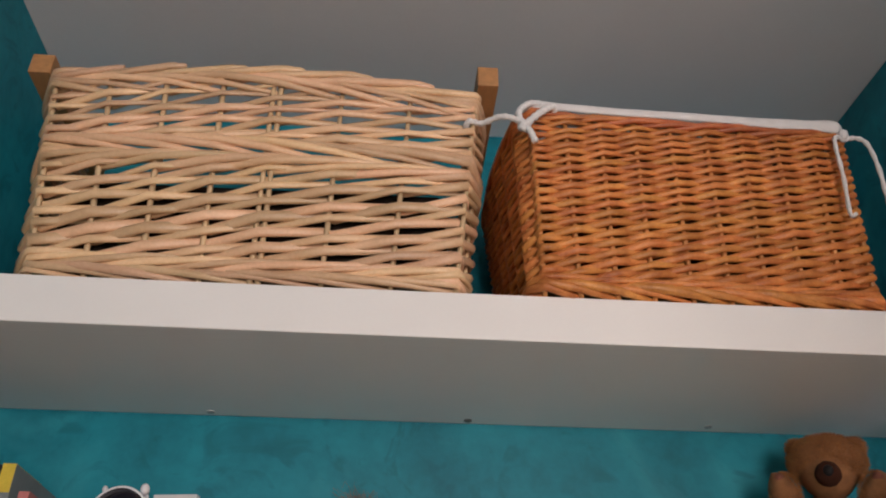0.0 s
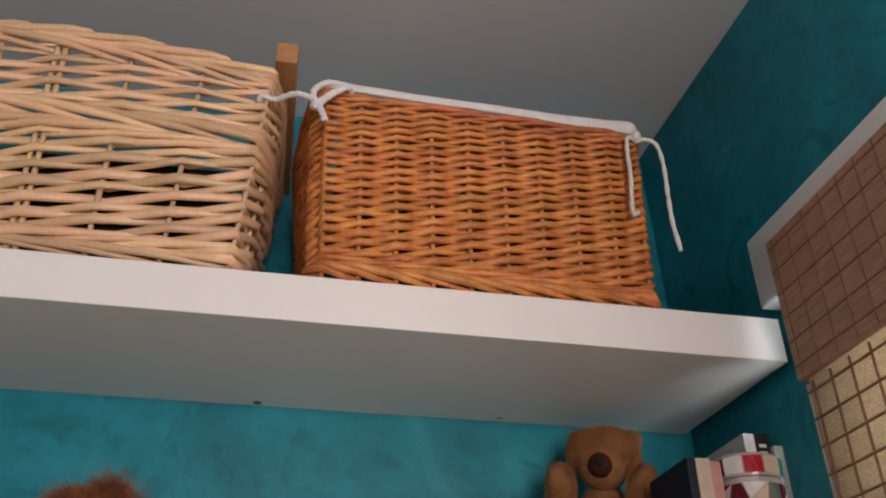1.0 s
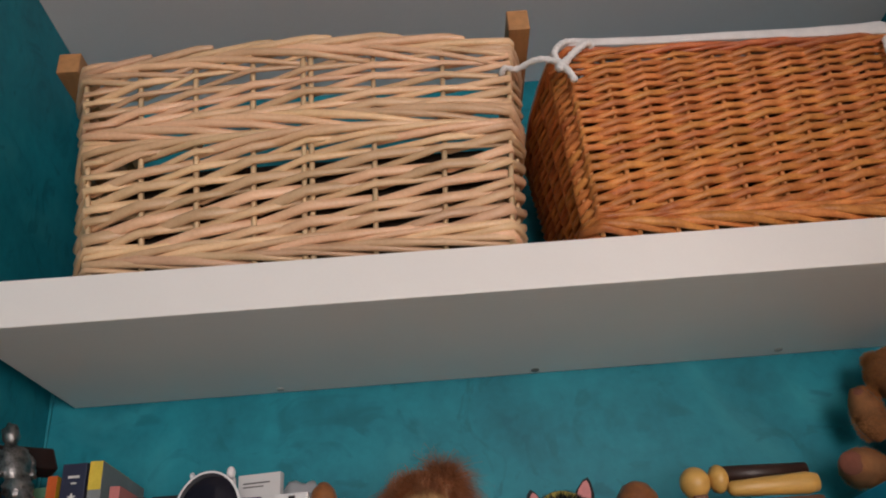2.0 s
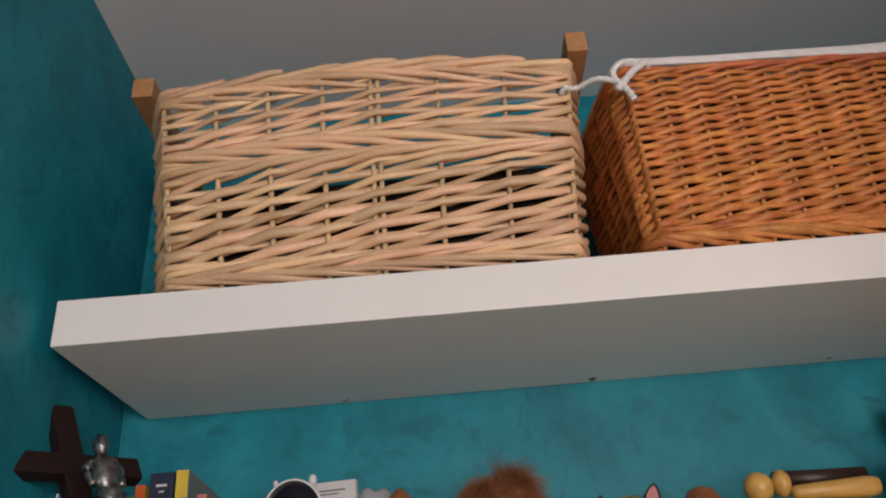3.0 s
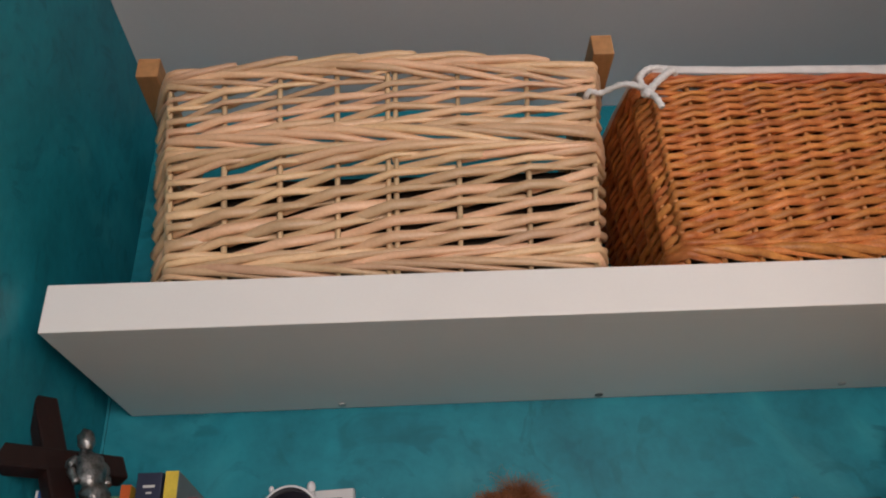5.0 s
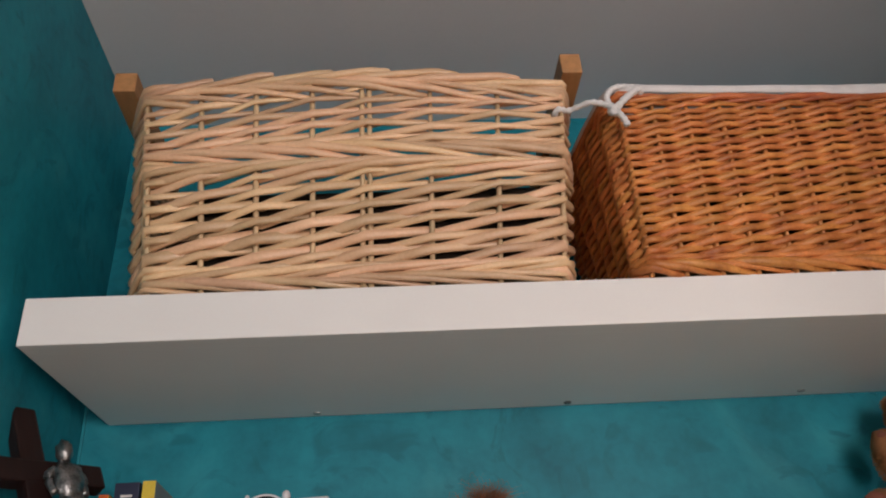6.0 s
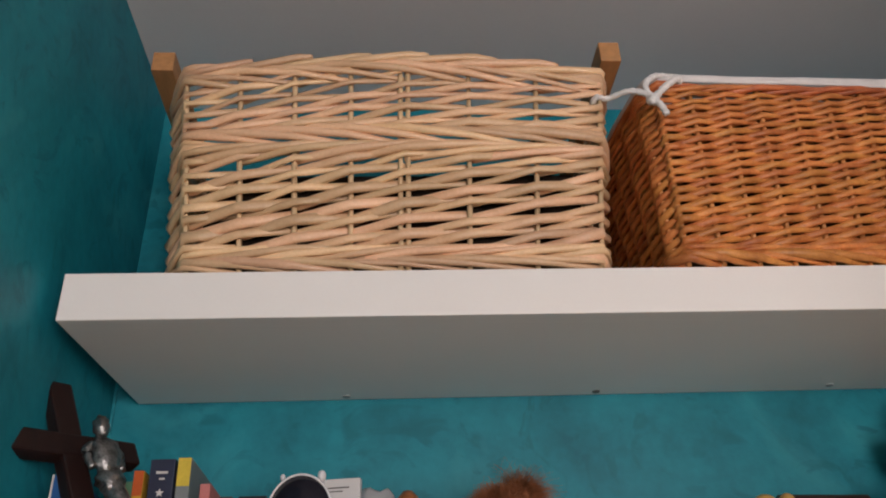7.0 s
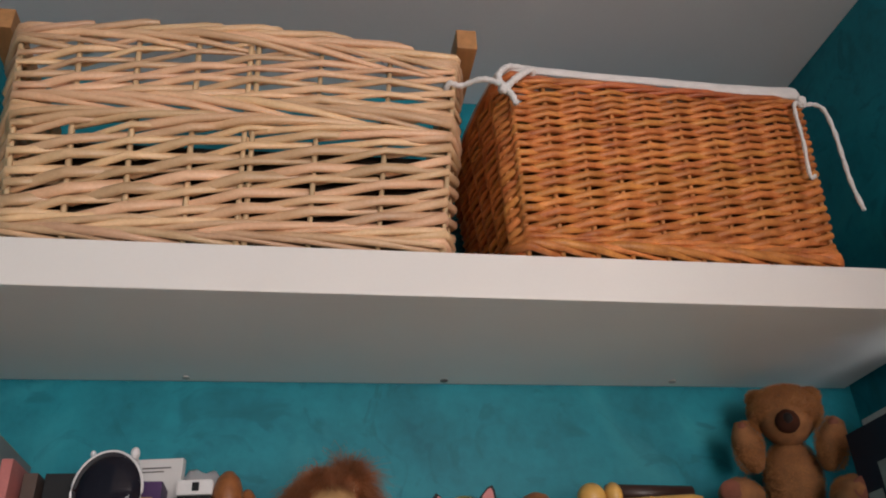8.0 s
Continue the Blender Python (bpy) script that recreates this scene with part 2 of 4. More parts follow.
# ---- baskets ----
def basket_frame(x0, x1, X0, X1, y0, y1, Y0, Y1, z0, z1, fronts, sides, turn=0.0, arch=0.0, bulge=0.0):
    """Returns place(s, z, out): a point of the wall at stake number s, and the count of stakes."""
    posts = [(0, f) for f in fronts] + [(1, f) for f in sides] + [(2, 1 - f) for f in reversed(fronts)] + [(3, f) for f in sides]
    cx, cy = (x0 + x1) / 2, (y0 + y1) / 2

    def place(s, z, out=0.0):
        side, f = posts[s % len(posts)]
        h = (z - z0) / (z1 - z0)
        a, b = x0 + (X0 - x0) * h, x1 + (X1 - x1) * h
        c, d = y0 + (Y0 - y0) * h, y1 + (Y1 - y1) * h
        z += arch * h * h * math.sin(math.pi * f) if side in (0, 2) else 0.0
        if side == 3:
            out += bulge * h * math.sin(math.pi * (0.12 + 0.88 * f))
        p = ((a + (b - a) * f, c - out), (b + out, c + (d - c) * f), (a + (b - a) * (1 - f), d + out), (a - out, d + (c - d) * f))[side]
        x, y = p[0] - cx, p[1] - cy
        return Vector((cx + x * math.cos(turn) - y * math.sin(turn), cy + x * math.sin(turn) + y * math.cos(turn), z))

    return place, len(posts)


def weave(parent, place, n, z0, dz, layers, r, amp, mat_rod, rng, wob=0.0014, tilt=0.0, flat=0.5, thick=0.15, close=0.0):
    """One round of rods: each starts at the next stake and climbs one layer a stake, over one and under one.
    tilt: how far a rod sinks again while it passes behind a stake; close: how much thinner the top layers are than the bottom ones."""
    for k in range(n):
        nodes, butt, lean = [], r * rng.uniform(1 - thick, 1 + thick), rng.uniform(-wob, wob)
        for m in range(layers + 1):
            z = z0 + m * dz * (1 + close * (1 - m / layers)) + lean + rng.uniform(-wob, wob)
            out = amp * rng.uniform(0.85, 1.15)
            if m % 2:
                nodes.append(place(k + m, z, out))
            else:
                a, b, c = (place(k + m + d, z + e, -out) for d, e in ((-1, tilt), (0, 0.0), (1, -tilt)))
                lift = Vector((0, 0, tilt))
                nodes.append(b.lerp(a, 0.07) + lift)
                nodes.append(b.lerp(c, 0.07) - lift)
        pts = bent(nodes, 3, 0.94)
        rad = [butt * (1.18 - 0.36 * q / len(pts)) * rng.uniform(0.95, 1.05) for q in range(len(pts))]
        part("rod", tube(pts, rad, 8, flat=flat), mat_rod, parent, smooth=True)


def wale(parent, place, n, zc, rise, r, mat_rod, rng, hop=3, wob=0.0012):
    """One rod from each stake: it comes from behind, passes before hop - 1 stakes while it climbs or falls, and goes behind again."""
    for s in range(n):
        q = r * rng.uniform(0.82, 1.2)
        nodes = []
        for m in range(hop + 1):
            out = -q * 0.55 if m in (0, hop) else q * (1.0 + 0.35 * math.sin(math.pi * m / hop))
            nodes.append(place(s + m, zc + rise * (2 * m / hop - 1) + rng.uniform(-wob, wob), out))
        pts = bent(nodes, 4, 0.7)
        last = len(pts) - 1
        rad = [q * (1.18 - 0.42 * i / last) * rng.uniform(0.94, 1.06) for i in range(last + 1)]
        part("rod", tube(pts, rad, 7, flat=0.85), mat_rod, parent, smooth=True)


def border(parent, place, n, z1, r, mat_rod, rng):
    """The rolled rim: each stake's end rises over the next two stakes, is laid on its neighbours and cut off behind them."""
    for s in range(n):
        q = r * rng.uniform(0.85, 1.15)
        nodes = [place(s + m, z1 + dz + rng.uniform(-0.0010, 0.0010), out) for m, dz, out in ((0, -0.012, -0.002), (1, -0.0060, q), (2, 0.0005, q * 0.9))]
        a, c = place(s + 2, z1 + 0.0035, q * 0.6), place(s + 3, z1 + 0.0005, q * 0.3)
        nodes.append(a.lerp(c, rng.uniform(0.15, 0.55)))
        pts = bent(nodes, 4, 0.55)
        last = len(pts) - 1
        part("rod", tube(pts, [q * (0.95 + 0.10 * i / last) * (1.0 if i < last - 2 else 0.82 if i < last else 0.55) * rng.uniform(0.95, 1.05) for i in range(last + 1)], 8, flat=0.9), mat_rod, parent, smooth=True)


def stakes(parent, place, n, z0, z1, r, mat_stake, rng, double=()):
    for s in range(n):
        for o in ((-0.004, 0.004) if s in double else (0.0,)):
            along = (place(s + 1, z0) - place(s, z0)).normalized() * o
            pts = [place(s, z0 + (z1 - z0) * i / 6, rng.uniform(-0.0006, 0.0006)) + along for i in range(7)]
            part("stake", tube(pts, [r * rng.uniform(0.92, 1.08) for _ in pts], 6), mat_stake, parent, smooth=True)


def slab(parent, place, n, z, material, inset=0.004, name="base"):
    bm = bmesh.new()
    lo = [bm.verts.new(place(s, z, -inset)) for s in range(n)]
    hi = [bm.verts.new(place(s, z + 0.008, -inset)) for s in range(n)]
    bm.faces.new(lo), bm.faces.new(hi)
    for i in range(n):
        bm.faces.new((lo[i], lo[(i + 1) % n], hi[(i + 1) % n], hi[i]))
    part(name, bm, material, parent)


def natural_basket():
    rng = random.Random(4)
    top = empty("wicker_basket", "pale natural willow basket with wooden side bars on a shelf", "basket", "wicker baskets")
    z0, z1 = 2.0505, 2.271
    fronts = [0.038, 0.156, 0.278, 0.405, 0.527, 0.676, 0.832, 0.980]
    place, n = basket_frame(0.096, 0.537, 0.081, 0.556, 0.006, 0.190, -0.036, 0.226, z0, z1, fronts, [0.17, 0.39, 0.61, 0.83], arch=0.025)
    slab(top, place, n, z0 + 0.007, PLY)
    stakes(top, place, n, z0, z1 - 0.004, 0.0030, WILLOW_S, rng, double=(4,))
    wale(top, place, n, z0 + 0.0080, -0.0060, 0.0043, WILLOW, rng)
    wale(top, place, n, z0 + 0.0200, 0.0075, 0.0042, WILLOW, rng)
    weave(top, place, n, z0 + 0.026, 0.0083, 12, 0.0054, 0.0056, WILLOW, rng, 0.0022, tilt=0.0014, flat=0.72, thick=0.22)
    wale(top, place, n, z0 + 0.127, 0.0080, 0.0044, WILLOW, rng)
    wale(top, place, n, z0 + 0.141, -0.0090, 0.0044, WILLOW, rng)
    weave(top, place, n, z0 + 0.145, 0.0068, 9, 0.0042, 0.0053, WILLOW, rng, 0.0018, tilt=0.0010, flat=0.78, thick=0.2)
    wale(top, place, n, z1 - 0.013, -0.0085, 0.0043, WILLOW, rng)
    border(top, place, n, z1, 0.0044, WILLOW, rng)
    for x0, x1, yf, za, zb in ((0.0490, 0.0735, -0.006, 2.304, 2.331), (0.5485, 0.5715, -0.046, 2.285, 2.3125)):
        part("side_bar", box(x0, x1, yf, 0.205, za, zb, 0.0014), PINE, top, "square orange-brown pine bar")
    return place


def brown_basket():
    rng = random.Random(9)
    top = empty("wicker_basket", "varnished brown willow basket with white cotton lining on a shelf", "basket", "wicker baskets")
    z0, z1 = 2.0505, 2.262
    fronts = [0.02, 0.12, 0.225, 0.33, 0.44, 0.55, 0.66, 0.77, 0.885, 0.98]
    place, n = basket_frame(0.608, 0.974, 0.596, 0.962, 0.006, 0.185, -0.032, 0.212, z0, z1, fronts, [0.08, 0.25, 0.42, 0.58, 0.75, 0.92], turn=radians(1.6), bulge=0.015)
    slab(top, place, n, z0 + 0.007, PLY)
    stakes(top, place, n, z0, z1 - 0.004, 0.0030, BROWN_S, rng)
    wale(top, place, n, z0 + 0.0090, -0.0072, 0.0048, BROWN, rng, wob=0.0008)
    wale(top, place, n, z0 + 0.0190, 0.0030, 0.0034, BROWN, rng, wob=0.0008)
    weave(top, place, n, z0 + 0.021, 0.00495, 36, 0.0037, 0.0049, BROWN, rng, 0.0007, 0.0015, 0.8, close=0.17)
    wale(top, place, n, z1 - 0.008, 0.0035, 0.0038, BROWN_R, rng)
    # inner cotton lining
    bm = bmesh.new()
    rows = [[bm.verts.new(place(s, z, -d)) for s in range(n)] for z, d in ((z1 - 0.010, 0.009), (z1 - 0.003, 0.008), (z1 + 0.004, 0.007))]
    rows += [[bm.verts.new(place(s, z, -d)) for s in range(n)] for z, d in ((z1 + 0.004, 0.009), (z1 - 0.003, 0.010), (z1 - 0.010, 0.011))]
    for a, c in zip(rows, rows[1:]):
        for k in range(n):
            bm.faces.new((a[k], a[(k + 1) % n], c[(k + 1) % n], c[k]))
    part("lining", bm, COTTON, top, "white cotton lining", smooth=True)
    # cotton lining turned over the rim
    nodes = [place(s, z1 + 0.0040 + 0.0004 * math.sin(s * 1.7), 0.0015) for s in range(n)]
    pts = spline(nodes, 5, True)
    part("lining_edge", tube(pts, [0.0056 + 0.0002 * math.sin(i * 0.9) + 0.0044 * max(0.0, 1 - abs(i - 46) / 26) ** 1.4 for i in range(len(pts))], 10, True, flat=0.34), COTTON, top, "white cotton lining folded over the rim", smooth=True)
    return place


NAT = natural_basket()


def shade_fill(x0, x1, y0, y1, zs, flare, colour, label):
    """Dark layers, one on another, added in a basket as the shade behind its weave."""
    cloth = mat("shade_fill_dark", colour, 0.95, 0.3, 40, 500, 0.6)
    o = empty("shade_fill", label, "cloth", "cloths in the baskets")
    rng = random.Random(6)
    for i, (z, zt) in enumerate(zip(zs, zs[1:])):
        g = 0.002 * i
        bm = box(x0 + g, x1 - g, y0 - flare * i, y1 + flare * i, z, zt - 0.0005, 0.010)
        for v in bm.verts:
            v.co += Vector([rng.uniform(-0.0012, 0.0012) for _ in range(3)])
        part("fill_layer", bm, cloth, o, smooth=True)


shade_fill(0.120, 0.523, 0.014, 0.180, (2.0665, 2.101, 2.1355, 2.168), 0.006, (0.036, 0.022, 0.014), "added dark brown fill standing for the shade inside a pale basket")
BRO = brown_basket()
shade_fill(0.619, 0.952, 0.016, 0.172, (2.0665, 2.103, 2.1395, 2.176, 2.2125, 2.252), 0.0095, (0.055, 0.016, 0.009), "added dark red-brown fill standing for the shade inside a varnished basket")


# ---- cotton ties ----
def ties():
    top = empty("cotton_tie", "white cotton cord knotted between the two basket corners", "cord", "cotton ties")
    a = BRO(0, 2.262, 0.004)
    knot = Vector((a.x - 0.010, a.y - 0.006, 2.229))
    part("knot", ball(knot, (0.0070, 0.006, 0.0075), u=14, v=10, lump=0.4), CORD, top, smooth=True)
    for pts, r in (([knot, knot + Vector((-0.008, 0.002, 0.010)), Vector((0.573, knot.y + 0.004, 2.2435)), Vector((0.553, -0.030, 2.244)), Vector((0.538, -0.036, 2.240)), Vector((0.536, -0.012, 2.236))], 0.0033),
                   ([knot, knot + Vector((0.012, -0.003, 0.012)), knot + Vector((0.023, -0.003, 0.022)), knot + Vector((0.032, 0.000, 0.029)), knot + Vector((0.037, 0.012, 0.028))], 0.0040),
                   ([knot, knot + Vector((-0.005, 0.002, 0.016)), knot + Vector((-0.001, 0.004, 0.028)), knot + Vector((0.010, 0.004, 0.036)), knot + Vector((0.03, 0.008, 0.038))], 0.0036),
                   ([knot, knot + Vector((0.005, -0.004, -0.010)), knot + Vector((0.010, -0.004, -0.024))], 0.0036)):
        p = spline(pts, 8)
        part("cord", tube(p, [r * (1 + 0.14 * math.sin(i * 1.9)) for i in range(len(p))], 8), CORD, top, smooth=True)
    top = empty("cotton_tie", "loose white cotton cord hanging from the basket corner", "cord", "cotton ties")
    c = BRO(9, 2.256, 0.006)
    part("knot", ball(c + Vector((0, -0.002, -0.004)), (0.006, 0.006, 0.007), u=14, v=10, lump=0.3), CORD, top, smooth=True)
    c = c + Vector((0, 0, -0.010))
    for pts, r in (([c, c + Vector((-0.011, -0.004, 0.001)), c + Vector((-0.0135, -0.003, -0.014)), c + Vector((-0.012, 0.001, -0.05)), c + Vector((-0.012, 0.008, -0.092)), c + Vector((-0.005, 0.009, -0.093))], 0.0024),
                   ([c, c + Vector((0.012, -0.003, 0.002)), c + Vector((0.022, -0.006, -0.008)), c + Vector((0.026, -0.006, -0.038)), c + Vector((0.025, -0.006, -0.075)), c + Vector((0.026, -0.004, -0.108)), c + Vector((0.030, -0.004, -0.145))], 0.0025)):
        p = spline(pts, 8)
        part("cord", tube(p, [r * (1 + 0.16 * math.sin(i * 1.3)) for i in range(len(p))], 8), CORD, top, smooth=True)


ties()

# ---- window and blind ----
WHITE = mat("white_gloss_paint", (0.76, 0.73, 0.72), 0.35, 0.03, 20, 300, 0.08)
CANE = mat("brown_cane_cord", (0.23, 0.11, 0.055), 0.6, 0.2, 60, 600, 0.2, rand=0.2)
TAPE = mat("pale_tape", (0.50, 0.44, 0.38), 0.8, 0.1, 60, 600, 0.2)
REED_D = mat("dark_reed_cord", (0.22, 0.10, 0.06), 0.7, 0.2, 60, 600, 0.2)
REED = mat("woven_paper_reed", (0.43, 0.235, 0.155), 0.6, 0.2, 40, 700, 0.5, stretch=(1, 1, 10), rand=0.08)


def reed_translucent():
    m = mat("translucent_reed", (0.46, 0.29, 0.17), 0.7, 0.2, 40, 700, 0.5, stretch=(1, 1, 10), rand=0.08)
    t = m.node_tree
    b, out = t.nodes["Principled BSDF"], t.nodes["Material Output"]
    tr, mx = t.nodes.new("ShaderNodeBsdfTranslucent"), t.nodes.new("ShaderNodeMixShader")
    mx.inputs[0].default_value = 0.45
    # loose paper threads let more light through than the tight ones
    tc, mp, nz, rp = (t.nodes.new("ShaderNode" + k) for k in ("TexCoord", "Mapping", "TexNoise", "ValToRGB"))
    mp.inputs["Scale"].default_value = (1, 330, 1000)
    nz.inputs["Scale"].default_value, nz.inputs["Detail"].default_value = 1.0, 2.0
    rp.color_ramp.elements[0].position, rp.color_ramp.elements[0].color = 0.36, (0.38, 0.27, 0.18, 1)
    rp.color_ramp.elements[1].position, rp.color_ramp.elements[1].color = 0.74, (0.80, 0.72, 0.58, 1)
    t.links.new(tc.outputs["Object"], mp.inputs[0])
    t.links.new(mp.outputs[0], nz.inputs["Vector"])
    t.links.new(nz.outputs[0], rp.inputs[0])
    t.links.new(rp.outputs[0], tr.inputs[0])
    t.links.new(b.outputs[0], mx.inputs[1])
    t.links.new(tr.outputs[0], mx.inputs[2])
    t.links.new(mx.outputs[0], out.inputs[0])
    return m


REED_T = reed_translucent()
GLASS = bpy.data.materials.new("window_glass")
GLASS.use_nodes = True
gb = GLASS.node_tree.nodes["Principled BSDF"]
gb.inputs["Transmission Weight"].default_value, gb.inputs["Roughness"].default_value, gb.inputs["IOR"].default_value = 1.0, 0.02, 1.45


def window():
    w = empty("window_1", "white framed window behind a woven blind", "window", kind="structure")
    y0, y1, z0, z1 = -0.86, -0.068, 1.2, 2.07
    for name, b in (("frame_rail", box(XR + 0.05, XR + 0.10, y0, y1, z0, z0 + 0.05, 0.003)), ("frame_rail", box(XR + 0.05, XR + 0.10, y0, y1, z1 - 0.05, z1, 0.003)),
                    ("frame_stile", box(XR + 0.05, XR + 0.10, y0, y0 + 0.05, z0 + 0.0505, z1 - 0.0505, 0.003)), ("frame_stile", box(XR + 0.05, XR + 0.10, y1 - 0.05, y1, z0 + 0.0505, z1 - 0.0505, 0.003))):
        part(name, b, WHITE, w)
    pane = part("pane", box(XR + 0.072, XR + 0.076, y0 + 0.05, y1 - 0.05, z0 + 0.05, z1 - 0.05), GLASS, w, "clear glass pane")
    pane.visible_shadow = False
    bl = empty("window_blind", "brown woven reed roman blind half folded under a white rail", "blind")
    part("rail", box(XR - 0.026, XR - 0.001, -0.95, 0.006, 2.063, 2.149, 0.003), WHITE, bl, "white painted wooden rail")
    # upper folded layer, lower single layer and the grid of cords
    xs = XR - 0.030
    Y0, Y1 = -0.92, -0.043
    part("folded_cloth", box(xs - 0.007, xs - 0.0005, Y0, Y1, 1.957, 2.116, 0.002), REED, bl, "dark folded double reed cloth")
    part("reed_cloth", box(xs + 0.004, xs + 0.006, Y0, Y1 - 0.002, 1.22, 2.06), REED_T, bl, "backlit reed cloth")
    part("edge_tape", box(xs + 0.0005, xs + 0.0035, Y1 - 0.0035, Y1 - 0.0005, 1.22, 1.955, 0.0008), TAPE, bl, "pale edge tape")
    y = Y1 - 0.012
    i = 0
    while y > -0.75:
        part("cord", tube([Vector((xs + 0.001, y, 1.225)), Vector((xs + 0.001, y + 0.0008, 1.86)), Vector((xs + 0.001, y, 1.955))], [0.0014] * 3, 5), CANE, bl)
        part("cord", tube([Vector((xs - 0.0073, y, 1.96)), Vector((xs - 0.0073, y, 2.114))], [0.0008] * 2, 5), REED_D, bl)
        y -= 0.0285 + 0.001 * math.sin(i)
        i += 1
    z = 1.23
    while z < 2.11:
        x = xs + 0.0005 if z < 1.955 else xs - 0.0073
        part("cord", tube([Vector((x, Y1 - 0.002, z)), Vector((x, -0.46, z + 0.001)), Vector((x, Y0, z))], [0.0014 if z < 1.955 else 0.0008] * 3, 5), CANE if z < 1.955 else REED_D, bl)
        z += 0.0265
    return bl


window()


# ---- things on the lower shelf ----
def plain(name, col, rough=0.6, var=0.1, **k):
    k.setdefault("spec", 0.3)
    return mat(name, col, rough, var, 40, 500, k.pop("bump", 0.1), **k)


PAPER = plain("book_paper", (0.55, 0.48, 0.38), 0.9, 0.15, stretch=(20, 1, 1))
BAR_L = plain("pale_print", (0.62, 0.60, 0.58), 0.7)
BAR_D = plain("dark_print", (0.10, 0.09, 0.09), 0.7)


def place_thing(ob, x, y, z, rz=0, ry=0, rx=0):
    ob.matrix_basis = pose(x, y, z, rx, ry, rz)
    return ob


def book(label, w, d, h, cover, bars=(), rounded=True, patches=(), at=(0, 0), rz=0, ry=0, name="book", z=LOW):
    """A book on end, its spine towards -y, at its front left lower corner."""
    top = empty(name, label, "book", "books on the shelf")
    t = 0.0018
    bm = box(0, w, 0, t * 1.5, 0, h, 0.0008)
    box(0, t, t, d, 0, h, bm=bm)
    box(w - t, w, t, d, 0, h, bm=bm)
    skin = part("cover", bm, cover, top)
    part("pages", box(t, w - t, t * 1.6, d - 0.004, 0.003, h - 0.003), PAPER, top)
    for x0, x1, z0, z1, m in bars:
        part("print", box(x0 * w, x1 * w, -0.0006, 0.001, z0 * h, z1 * h), m, skin)
    for z0, z1, m in patches:
        part("band", box(0.0003, w - 0.0003, -0.0005, d * 0.6, z0 * h, z1 * h + 0.0005), m, skin)
    return place_thing(top, at[0], at[1], z + 0.0002 + (abs(math.sin(radians(ry))) * w if ry > 0 else 0), rz, ry)


def star(c, r, y, bm=None):
    b = bmesh.new()
    vs = [b.verts.new((c[0] + (r if i % 2 == 0 else r * 0.42) * math.sin(i * math.pi / 5), y, c[1] + (r if i % 2 == 0 else r * 0.42) * math.cos(i * math.pi / 5))) for i in range(10)]
    f = b.faces.new(vs)
    e = bmesh.ops.extrude_face_region(b, geom=[f])
    for v in e["geom"]:
        if isinstance(v, bmesh.types.BMVert):
            v.co.y += 0.0012
    return join(bm, b)


